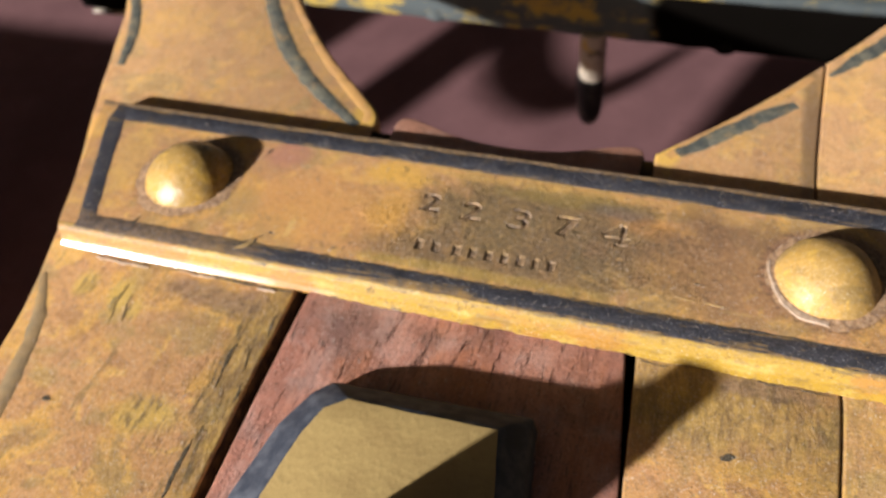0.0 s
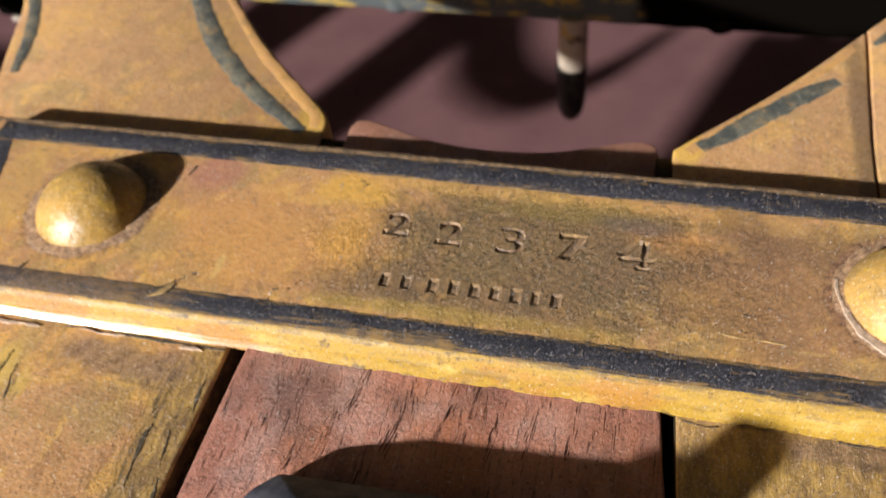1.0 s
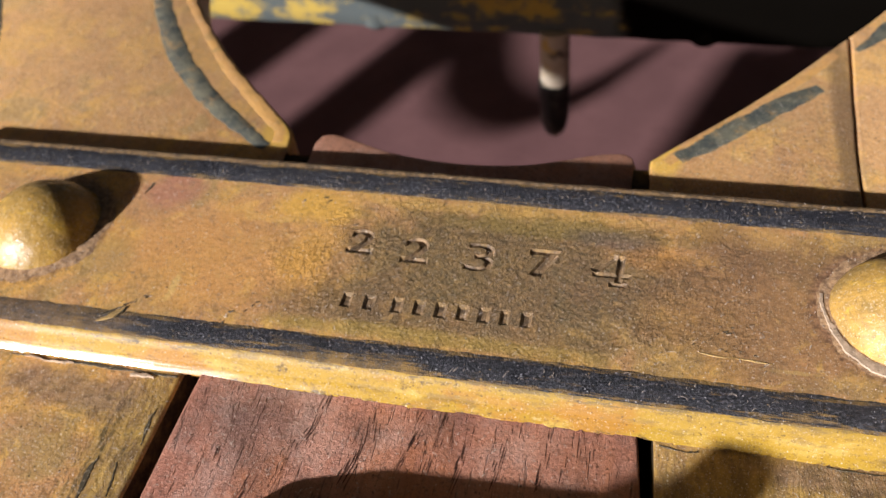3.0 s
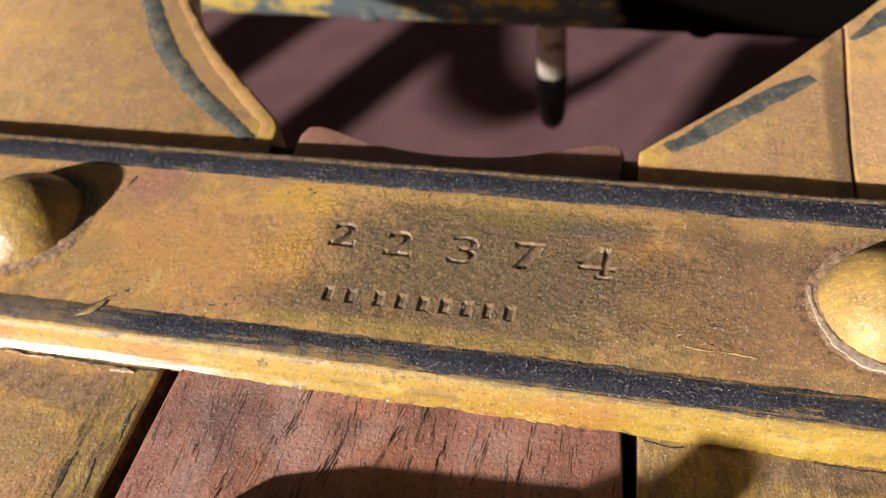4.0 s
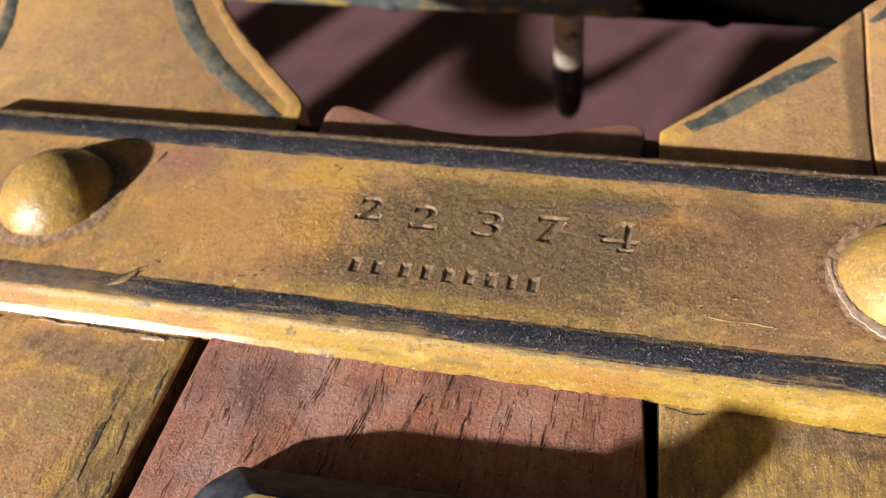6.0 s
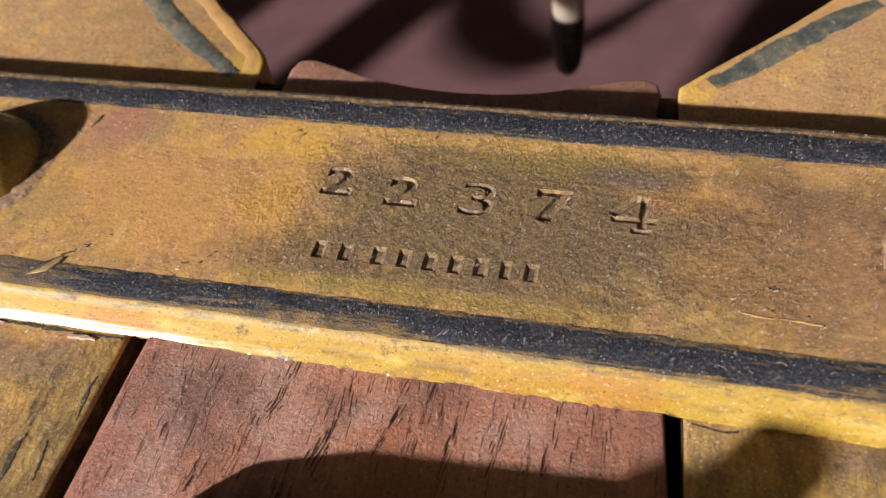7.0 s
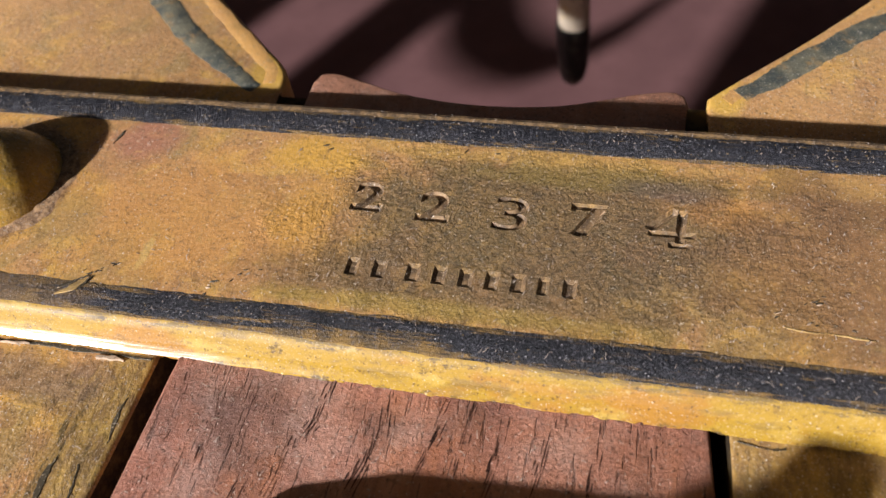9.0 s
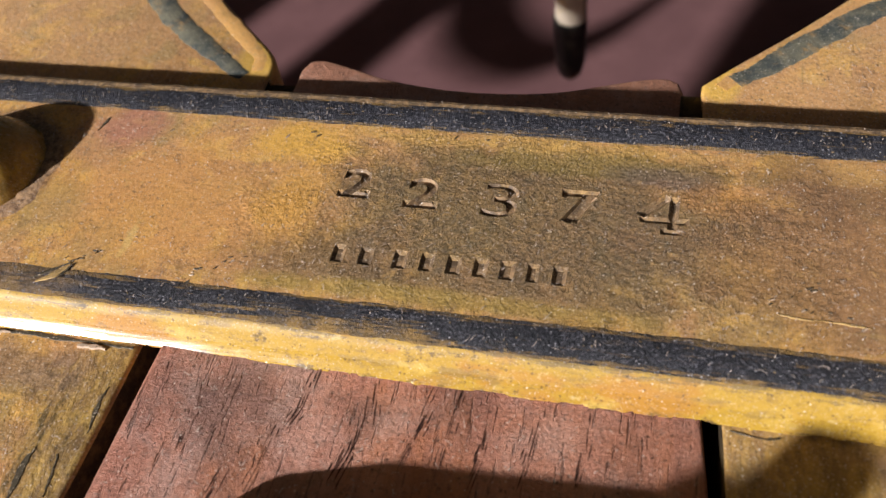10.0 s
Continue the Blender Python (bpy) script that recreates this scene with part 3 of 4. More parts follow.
RIGHT_CURVE = [(4.50, 3.08), (4.95, 3.55), (5.9, 4.5), (6.9, 5.62), (7.95, 6.93)]
RIGHT_CURVE_OUT = [(7.99, 6.98), (8.5, 7.62), (9.4, 8.9), (10.4, 10.6), (11.2, 12.0)]
SEAM = [(8.42, -14), (8.41, -8), (8.40, -4.2), (8.38, -2.2), (8.0, 0), (7.86, 2.5), (7.88, 4.5), (7.97, 6.9)]
flat = lambda pts: [(p[0], p[1], 0) for p in pts]
PROUD = -0.01
lift = lambda pts: [(p[0] + 0.02, p[1] - 0.03, 0) for p in pts]

frame_thing = thing("painted_frame", "ochre-painted wooden frame with dark striping and worn edges", "frame")
left = spline(lift(LEFT_OUT), 0.25) + spline(lift(LEFT_CURVE[::-1]), 0.15) + spline(lift(LEFT_IN[::-1]), 0.25)
left_bm = slab(left, TOP + PROUD, TOP - THICK, 0.09, 0.012)
# walls along the gap take the dark shade colour
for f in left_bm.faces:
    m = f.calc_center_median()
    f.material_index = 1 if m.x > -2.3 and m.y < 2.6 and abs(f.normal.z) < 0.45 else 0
part("side_board", left_bm, (BOARD, GAP_SHADE), frame_thing, "wide ochre-painted board with a flared waist")
seam = spline(flat(SEAM), 0.2)
inner = spline(flat(RIGHT_IN), 0.25) + spline(flat(RIGHT_CURVE), 0.15)[:-1] + [Vector((p.x - 0.025, p.y, 0)) for p in seam[::-1]]
inner_bm = slab(inner, TOP, TOP - THICK, 0.045)
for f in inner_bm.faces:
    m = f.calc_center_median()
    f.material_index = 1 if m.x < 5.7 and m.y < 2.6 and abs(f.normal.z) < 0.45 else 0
part("side_board", inner_bm, (BOARD, GAP_SHADE), frame_thing, "ochre-painted board cut to a point, beside a dark crack")
outer = [Vector((p.x + 0.025, p.y, 0)) for p in seam] + spline(flat(RIGHT_CURVE_OUT), 0.2) + \
    spline(flat([(17.5, 12.0), (13.7, 6.6), (11.8, 2.1), (10.4, -2.4), (10.1, -4.8), (10.6, -14)]), 0.4)
part("side_board", slab(outer, TOP, TOP - THICK, 0.045), BOARD, frame_thing, "outer ochre-painted board")

# dark board added underneath so that the gaps look black
part("gap_backing", slab([Vector(p) for p in ((-4, -14, 0), (8, -14, 0), (8, 1.2, 0), (-4, 1.2, 0))], TOP - THICK - 0.002, TOP - THICK - 0.8, 0.05), GAP_SHADE, frame_thing, "dark board added below to blacken the gaps")
for x in (-5.0, 9.0):
    part("leg", lathe([(0.9, 0), (0.8, 1.0), (0.8, TOP - THICK - 1.0 - GROUND), (0.9, TOP - THICK - GROUND)], 20, (x, -13.0, GROUND)), BOARD, frame_thing)
# dark fillers added low in both gaps, in place of deep shade
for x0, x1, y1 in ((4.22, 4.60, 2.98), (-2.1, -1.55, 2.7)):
    part("gap_filler", slab([Vector(p) for p in ((x0, 0.4, 0), (x1, 0.4, 0), (x1, y1, 0), (x0, y1, 0))], TOP - 0.12, TOP - THICK, 0.04), GAP_SHADE, frame_thing, "dark filler added to blacken the joint")
for name, pts, widths, label in (
    ("stripe", [(-6.95, 7.67), (-6.35, 6.62), (-5.41, 5.28), (-4.48, 4.28), (-3.65, 3.56), (-2.76, 2.90), (-2.47, 2.72)], [0.34, 0.42, 0.46, 0.45, 0.42, 0.36, 0.22], "faded grey-green painted stripe along the curve"),
    ("stripe", [(-11.6, 8.0), (-10.72, 6.5), (-10.02, 5.1), (-9.62, 3.75)], [0.28, 0.28, 0.34, 0.22], ""),
    ("stripe", [(-7.52, -3.05), (-7.1, -3.8), (-6.82, -4.5), (-6.6, -5.5), (-6.5, -6.2), (-6.4, -9)], [0.16, 0.3, 0.34, 0.36, 0.34, 0.3], ""),
    ("stripe", [(4.95, 3.18), (5.46, 3.63), (6.12, 4.26), (6.69, 4.78), (7.36, 5.30)], [0.26, 0.38, 0.40, 0.40, 0.26], ""),
    ("stripe", [(8.06, 6.50), (8.36, 6.82), (8.7, 7.25), (9.4, 8.1), (10.3, 9.6)], [0.10, 0.34, 0.4, 0.38, 0.3], ""),
):
    high = PROUD if pts[0][0] < 0 else 0.0
    part(name, ribbon(pts, widths, TOP + 0.006 + high, 0.06, 0.005), THIN if pts[0][1] < 0 else FADED, frame_thing, label)
# brighter yellow brushed along the curved edges, outside the stripes
for pts, width in (([(-6.75, 8.3), (-5.5, 6.6), (-4.5, 5.35), (-3.7, 4.5), (-2.75, 3.58), (-2.38, 3.18), (-2.3, 2.85)], [0.14, 0.18, 0.17, 0.2, 0.24, 0.26, 0.18]),
                   ([(4.75, 3.05), (5.12, 3.45), (5.95, 4.32), (6.95, 5.42), (7.7, 6.35)], [0.2, 0.22, 0.18, 0.16, 0.14])):
    part("edge_paint", ribbon(pts, width, TOP + 0.004 + (PROUD if pts[0][0] < 0 else 0.0), 0.05, 0.003), EDGE, frame_thing, "brighter yellow paint along the edge")

# ---- the red block between the boards ----
block_thing = thing("wooden_block", "bare red-brown wooden block with open pores and a hollowed end", "block")
BLOCK = [(-1.80, -14), (-1.77, -8), (-1.75, -4.6), (-1.70, -2.3), (-1.58, 0), (-1.57, 2.6), (-1.58, 2.95)]
HOLLOW = [(-1.5, 3.16), (-1.28, 3.21), (-0.8, 3.07), (-0.14, 2.85), (0.8, 2.70), (1.65, 2.69), (2.5, 2.80), (3.25, 3.04), (3.67, 3.17), (4.05, 3.22), (4.2, 3.14)]
BLOCK_R = [(4.28, 2.88), (4.42, 0), (4.68, -2.3), (4.86, -3.85), (5.0, -5.1), (5.2, -8), (5.5, -14)]
block = spline(flat(BLOCK), 0.25) + spline(flat(HOLLOW), 0.12) + spline(flat(BLOCK_R), 0.25)
block_bm = slab(block, TOP - 0.02, TOP - 1.6, 0.045, 0.006)
for v in block_bm.verts:
    dz = -0.027 * (v.co.x - 1.5) - 0.03 * max(0.0, v.co.y) * (1 + v.co.x / 3)          # sits askew; far end lowered for bar's shadow, shifted to fit the camera's view
    v.co += Vector((dz * (4.6 - v.co.x) / 10, dz * (-8.2 - v.co.y) / 10, dz))
part("block_body", block_bm, REDWOOD, block_thing)


def block_top(x):
    return TOP - 0.02 - 0.027 * (x - 1.5)


# open pores: short dark clefts strung along the grain
GRAIN = [(((-1.02, -2.39), (-0.89, -2.99), (-0.86, -3.57)), 16, 0.5), (((0.35, -2.30), (0.32, -2.84), (0.27, -2.99)), 18, 1.0), (((0.09, -3.06), (0.06, -3.55), (0.0, -3.95)), 12, 0.8), (((1.13, -2.32), (1.19, -2.78)), 8, 0.9),
         (((1.01, -2.8), (0.99, -3.26), (0.94, -3.49)), 13, 1.2), (((1.83, -2.35), (1.74, -2.76), (1.62, -3.24)), 15, 0.9), (((2.07, -2.40), (2.02, -3.2)), 9, 0.9), (((2.43, -2.40), (2.43, -2.99), (2.37, -3.33)), 12, 1.0),
         (((2.98, -2.40), (2.94, -2.94), (2.89, -3.28)), 10, 0.9), (((3.49, -2.35), (3.51, -2.72), (3.47, -3.21)), 10, 1.1), (((-0.26, -3.71), (-0.34, -4.2)), 6, 1.0), (((-1.43, -2.49), (-1.36, -2.91)), 7, 0.5),
         (((-0.5, -2.5), (-0.55, -3.4)), 12, 0.4), (((4.1, -2.5), (4.15, -3.6)), 7, 0.6), (((0.7, -3.9), (0.62, -4.6)), 6, 0.8)]
n = Nodes("dark_pore", 0.9, 0.1)
PORE = n.done(n.mix(n.ramp(n.noise(9, 4), 0.4, 0.6), (0.028, 0.015, 0.012), (0.09, 0.042, 0.03)))
rng = random.Random(3)
bm = bmesh.new()
for line, count, bold in GRAIN:
    for i in range(count):
        f = rng.random() * (len(line) - 1)
        k = min(int(f), len(line) - 2)
        a, b = Vector(line[k]), Vector(line[k + 1])
        mid, run = a.lerp(b, f - k), (b - a).normalized()
        mid = mid + Vector((-run.y, run.x)) * rng.gauss(0, 0.045)
        long, wide = rng.uniform(0.08, 0.40) * (0.7 + 0.3 * bold), rng.uniform(0.004, 0.010) * bold
        edge = [[], []]
        for j in range(6):
            s = j / 5
            p = mid + run * long * (s - 0.5)
            for side in (0, 1):
                w = wide * math.sin(math.pi * (0.08 + 0.84 * s)) * rng.uniform(0.5, 1.3) * (1 if side else -1)
                edge[side].append(bm.verts.new((p.x - run.y * w, p.y + run.x * w, block_top(p.x) + 0.004)))
        for j in range(5):
            bm.faces.new((edge[0][j], edge[0][j + 1], edge[1][j + 1], edge[1][j]))
tagged(part("grain", bm, PORE, block_thing, "dark open pores along the grain"), kind="stuff")

# ---- faceted cap on the block, with an unseen knob added for its shadow ----
cap_thing = thing("faceted_cap", "olive-yellow faceted cap with blue-grey edges on a red block", "cap")
CROWN = [(0.28, -4.78), (2.95, -4.74), (3.25, -6.3), (2.9, -9.6), (-0.3, -9.6), (-0.50, -6.8), (-0.28, -5.6), (-0.08, -5.05)]
BASE = [(-0.30, -4.25), (3.45, -4.12), (3.75, -6.4), (3.4, -10.2), (-0.9, -10.2), (-1.28, -6.8), (-0.98, -5.3), (-0.62, -4.55)]
MID = [(x + (1.4 - x) * 0.03, y + (-7.2 - y) * 0.02) for x, y in BASE]
bm = bmesh.new()
rings = [[bm.verts.new((*p, z)) for p in ring] for ring, z in ((BASE, TOP - 0.14), (MID, -0.08), (CROWN, 0.35))]
for lo, hi in zip(rings, rings[1:]):
    for i in range(len(lo)):
        k = (i + 1) % len(lo)
        bm.faces.new((lo[i], lo[k], hi[k], hi[i]))
bm.faces.new(rings[0]), bm.faces.new(rings[-1])
bmesh.ops.bevel(bm, geom=[e for e in bm.edges], offset=0.06, segments=3, profile=0.5, affect="EDGES")
part("cap_side", bm, BLUE, cap_thing, "blue-grey painted sloping sides")
inset = [Vector((1.4 + (p[0] - 1.4) * 0.985, -7.2 + (p[1] + 7.2) * 0.985, 0)) for p in CROWN]
ring = [a.lerp(b, s / 12) for a, b in zip(inset, inset[1:] + inset[:1]) for s in range(12)]
part("cap_top", slab(ring, 0.362, 0.33, 0.01, 0.02), CAP, cap_thing, "olive-yellow painted flat top")
# knob and stem lie out of view, shaped to cast the boards' shadow
knob = part("knob", lathe([(0.98, 0), (0.92, 0.2), (0.84, 0.5), (0.80, 1.3), (0.77, 1.58), (0.62, 1.74), (0.0, 1.80)], 32, (1.10, -8.2, 0.35)), CAP, cap_thing)
part("knob_stem", lathe([(0.60, 1.6), (0.50, 1.8), (0.46, 2.0), (0.46, 2.26), (0.42, 2.34), (0.0, 2.36)], 32, (1.26, -8.33, 0.35)), CAP, knob)

# ---- cross bar ----
bar_thing = thing("cross_bar", "ochre-painted metal bar with black border stripe and stamped figures", "bar")
NEAR, FAR = -2.32, 1.93
PROFILE = [(NEAR + 0.08, TOP + 0.005), (NEAR + 0.02, -0.445), (NEAR, -0.43), (NEAR + 0.012, -0.41), (NEAR + 0.085, -0.335), (NEAR + 0.13, -0.265), (NEAR + 0.16, -0.20), (NEAR + 0.187, -0.13), (NEAR + 0.222, -0.065), (NEAR + 0.28, -0.018), (NEAR + 0.35, 0.0),
           (-1.0, 0.0), (0.3, 0.0), (1.2, 0.0), (FAR - 0.09, 0.0), (FAR - 0.03, -0.02), (FAR, -0.07), (FAR, TOP + 0.005)]


def bar_x(y, s):
    """The bar's ends slant with the boards' edges."""
    return (-8.2 - 0.297 * y) * (1 - s) + (10.88 + 0.297 * y) * s


def bar_body():
    bm = bmesh.new()
    n = 700
    rows = []
    for i in range(n + 1):
        row = []
        for j, (y, z) in enumerate(PROFILE):
            x = bar_x(y, i / n)
            w = noise.noise(Vector((x * 0.9, 0, 1))) * 0.02 + (noise.noise(Vector((x * 4, 0, 4))) * 0.010 if j < 2 or j > 14 else 0.0)
            nick = 0.10 * max(0.0, noise.noise(Vector((x * 2.3, 8, 2))) + 0.6 * noise.noise(Vector((x * 9, 3, 2))) + 0.5 * noise.noise(Vector((x * 23, 3, 2))) - 0.1) - 0.04 * max(0.0, noise.noise(Vector((x * 6.1, 1, 7))) - 0.2)
            dy = w + nick * (1.0 if j < 3 else 0.0) if j < 10 else w if j > 14 else 0.0
            dz = 0.15 * w if 2 < j < 9 else 0.0
            row.append(bm.verts.new((x, y + dy, z + dz)))
        rows.append(row)
    m = len(PROFILE)
    for a, b in zip(rows, rows[1:]):
        for j in range(m):
            f = bm.faces.new((a[j], a[(j + 1) % m], b[(j + 1) % m], b[j]))
            f.material_index = 1 if j < 10 else 0
    bm.faces.new(rows[0]), bm.faces.new(rows[-1])
    return bm


def stamped(body, x0, x1, y0, y1, weight=0.004, depth=0.045):
    """A solid of one built-in figure with sloping sides, fitted into a box, to be sunk into the bar."""
    data = bpy.data.curves.new("figure", "FONT")
    data.body, data.extrude, data.bevel_depth, data.bevel_resolution, data.offset, data.resolution_u = body, 0.05, 0.03, 0, weight, 4
    ob = new("figure", data)
    me = bpy.data.meshes.new_from_object(ob.evaluated_get(bpy.context.evaluated_depsgraph_get()))
    bm = bmesh.new()
    bm.from_mesh(me)
    bmesh.ops.remove_doubles(bm, verts=bm.verts, dist=1e-5)
    xs, ys = [v.co.x for v in bm.verts], [v.co.y for v in bm.verts]
    for v in bm.verts:
        v.co.x = x0 + (x1 - x0) * (v.co.x - min(xs)) / (max(xs) - min(xs))
        v.co.y = y0 + (y1 - y0) * (v.co.y - min(ys)) / (max(ys) - min(ys))
        v.co.z = -depth if v.co.z < -0.06 else 0.003 if v.co.z < 0 else 0.06 if v.co.z < 0.06 else 0.1
    bpy.data.objects.remove(ob)
    bpy.data.meshes.remove(me)
    return bm


def sunk_box(x0, x1, y0, y1, depth):
    """A bar with sloping sides."""
    bm = bmesh.new()
    bmesh.ops.create_cube(bm, size=1.0)
    for v in bm.verts:
        low = v.co.z < 0
        k = 0.09 if low else -0.06
        v.co = ((x0 + x1) / 2 + v.co.x * (x1 - x0 - 2 * min(k, 0.35 * (x1 - x0))), (y0 + y1) / 2 + v.co.y * (y1 - y0 - 2 * min(k, 0.35 * (y1 - y0))), -depth if low else 0.06)
    return bm


def sunk_stroke(a, b, wide, depth):
    """A straight groove with sloping sides from a to b."""
    a, b = Vector((*a, 0)), Vector((*b, 0))
    along = (b - a).normalized()
    bm = sunk_box(-(b - a).length / 2, (b - a).length / 2, -wide / 2, wide / 2, depth)
    turn = Matrix.Rotation(math.atan2(along.y, along.x), 4, "Z")
    bmesh.ops.transform(bm, matrix=Matrix.Translation((a + b) / 2) @ turn, verts=bm.verts)
    return bm


def joined(parts):
    bm = bmesh.new()
    for p in parts:
        me = bpy.data.meshes.new("piece")
        p.to_mesh(me)
        p.free()
        bm.from_mesh(me)
        bpy.data.meshes.remove(me)
    return bm


# groove faces coloured darker, as shade, so strokes along the light still read
n = Nodes("groove_shade_paint", 0.6)
GROOVE_SHADE = n.done(speckled(n, n.mix(n.ramp(n.noise(6, 5, 0.65), 0.4, 0.62), (0.10, 0.064, 0.036), (0.30, 0.19, 0.095)), 7.0, 0.3, 0.4), n.bump(n.noise(12, 5, 0.7), 0.02, 0.6))
bar_body_ob = part("bar_body", bar_body(), (BAR, LIP), bar_thing)
figures = [("2", 0.0, 0.42, -0.02, 0.49), ("2", 0.90, 1.33, -0.10, 0.42), ("3", 1.89, 2.34, -0.13, 0.43, -0.022), ("7", 2.85, 3.32, -0.13, 0.43)]
cuts = [stamped(*f) for f in figures]
# serifs of the stamped figures
for box in ((0.0, 0.06, -0.02, 0.1), (0.36, 0.42, -0.02, 0.14), (0.90, 0.96, -0.10, 0.02), (1.27, 1.33, -0.10, 0.05), (2.87, 2.92, 0.28, 0.43)):
    cuts.append(sunk_box(*box, 0.038))
# the four, cut with straight strokes, and the heavy stem of the seven
for a, b, wide in (((4.20, -0.12), (4.22, 0.47), 0.12), ((4.17, 0.46), (3.80, 0.09), 0.13), ((3.79, 0.045), (4.42, 0.055), 0.085), ((4.04, -0.115), (4.36, -0.115), 0.08), ((3.25, 0.37), (3.03, -0.12), 0.11)):
    cuts.append(sunk_stroke(a, b, wide, 0.042))
# the line of lettering below the figures, as plain bars
LETTERS = [(0.30, 0.17), (0.65, 0.2), (1.08, 0.2), (1.41, 0.18), (1.74, 0.2), (2.06, 0.18), (2.38, 0.2), (2.68, 0.13), (2.99, 0.18)]
cuts += [sunk_box(x - w / 2 - 0.02, x + w / 2 + 0.02, -1.10, -0.75, 0.034) for x, w in LETTERS]
cutter = part("cutter", joined(cuts), BAR)
cut = bar_body_ob.modifiers.new("stamp", "BOOLEAN")
cut.operation, cut.solver, cut.object, cut.use_self = "DIFFERENCE", "EXACT", cutter, True
bpy.context.view_layer.update()
stamped_mesh = bpy.data.meshes.new_from_object(bar_body_ob.evaluated_get(bpy.context.evaluated_depsgraph_get()))
bar_body_ob.modifiers.clear()
bar_body_ob.data = stamped_mesh
bpy.data.objects.remove(cutter)
stamped_mesh.materials.append(GROOVE_SHADE)
bm = bmesh.new()
bm.from_mesh(stamped_mesh)
finish(bm, 75)
for f in bm.faces:
    m = f.calc_center_median() / U
    if f.material_index == 0 and m.z < -0.012 and abs(m.y) < 1.3 and -0.2 < m.x < 5:
        f.material_index = 2
    f.smooth = abs(f.normal.z) < 0.995 and f.material_index == 1
for e in bm.edges:
    if all(abs(v.co.z / U + 0.41) < 0.005 for v in e.verts):
        e.smooth = False
bm.to_mesh(stamped_mesh)
bm.free()

# the black border stripe: two long sides and two ends
Z = 0.005
part("border_stripe", ribbon([(-8.3, 1.53), (-3, 1.53), (1, 1.535), (6, 1.535), (10.9, 1.54)], [0.48, 0.46, 0.48, 0.50, 0.48], Z, 0.02, 0.004), STRIPE, bar_thing, "worn black border stripe")
part("border_stripe", ribbon([(-7.2, -1.84), (-3, -1.83), (1, -1.83), (6, -1.82), (9.9, -1.82)], [0.40, 0.42, 0.46, 0.48, 0.46], Z, 0.03, 0.004), STRIPE, bar_thing)
part("border_stripe", ribbon([(-8.12, 1.38), (-7.55, -0.3), (-7.05, -1.70)], [0.46, 0.40, 0.40], Z + 0.002, 0.03, 0.004), STRIPE, bar_thing)
part("border_stripe", ribbon([(10.80, 1.38), (10.25, -0.3), (9.75, -1.70)], [0.46, 0.40, 0.40], Z + 0.002, 0.03, 0.004), STRIPE, bar_thing)

n = Nodes("brown_crust", 0.8, 0.2)
crust = n.noise(9, 5, 0.7)
CRUST = n.done(speckled(n, n.mix(n.ramp(crust, 0.38, 0.62), (0.24, 0.145, 0.085), (0.50, 0.315, 0.17)), 2.0, 0.4, 0.4), n.bump(crust, 0.03, 0.6))

# domed heads of the two bolts
for x in (-5.36, 8.03):
    h, r = 0.66, 1.0
    big = (r * r + h * h) / (2 * h)
    top_angle = math.asin(min(1.0, r / big)) if h < r else math.pi / 2
    prof = [(r * 1.01, -0.03)] + [(big * math.sin(top_angle * (1 - k / 14)), big * math.cos(top_angle * (1 - k / 14)) - (big - h)) for k in range(14)] + [(0.0, h)]
    bolt = tagged(part("bolt_head", lathe(prof, 64, (0, 0, 0), 0.02 if x < 0 else 0.06), DOME if x < 0 else DOME_WORN, None, "", 60), "glossy ochre-painted domed bolt head on the bar", "bolt", "domed bolt heads")
    bolt.location = (x * U, -0.12 * U, 0)
    bolt.scale = (1, 1, 1) if x < 0 else (0.95, 0.95, 1)          # one head is a little smaller
    bm = bmesh.new()
    rings = []
    for k, (r0, h0) in enumerate(((0.97, 0.03), (1.02, 0.022), (1.09, 0.014), (1.17, 0.008), (1.26, -0.01))):
        ring = []
        for i in range(120):
            a = 2 * math.pi * i / 120
            q = Vector((math.cos(a) * 3 + x, math.sin(a) * 3, k * 0.4))
            e = 0.10 * noise.noise(q) + 0.05 * noise.noise(q * 3)
            h = h0 * (0.7 + 0.9 * noise.noise(q * 3.1)) if h0 > 0 else h0
            ring.append(bm.verts.new(((r0 + (e if k > 1 else 0)) * math.cos(a), (r0 + (e if k > 1 else 0)) * math.sin(a), h)))
        rings.append(ring)
    for lo, hi in zip(rings, rings[1:]):
        for i in range(120):
            k = (i + 1) % 120
            bm.faces.new((lo[i], lo[k], hi[k], hi[i]))
    part("grime_collar", bm, CRUST, bolt, "brown crust of dirt round the base")

# ---- rod with its hanging pin, low behind the frame ----
rod_thing = thing("iron_rod", "dark iron rod with flaking yellow paint behind the frame", "rod")


def rod_length(x0, x1, deep, high, y, z):
    """A stretch of rod with rounded corners and a battered surface."""
    bm = bmesh.new()
    rows = []
    n = max(8, int((x1 - x0) * 2.5))
    for i in range(n + 1):
        x = x0 + (x1 - x0) * i / n
        ring = []
        for k in range(32):
            a = 2 * math.pi * k / 32
            px, py = math.cos(a), math.sin(a)
            box = (abs(px) ** 5 + abs(py) ** 5) ** -0.2
            e = box * (1.0 + 0.035 * noise.noise(Vector((x * 0.9, px, py))))
            ring.append(bm.verts.new((x, y + deep * e * px, z - 0.008 * x + high * e * py)))
        rows.append(ring)
    for a, b in zip(rows, rows[1:]):
        for k in range(32):
            bm.faces.new((a[k], a[(k + 1) % 32], b[(k + 1) % 32], b[k]))
    bm.faces.new(rows[0]), bm.faces.new(rows[-1])
    return bm


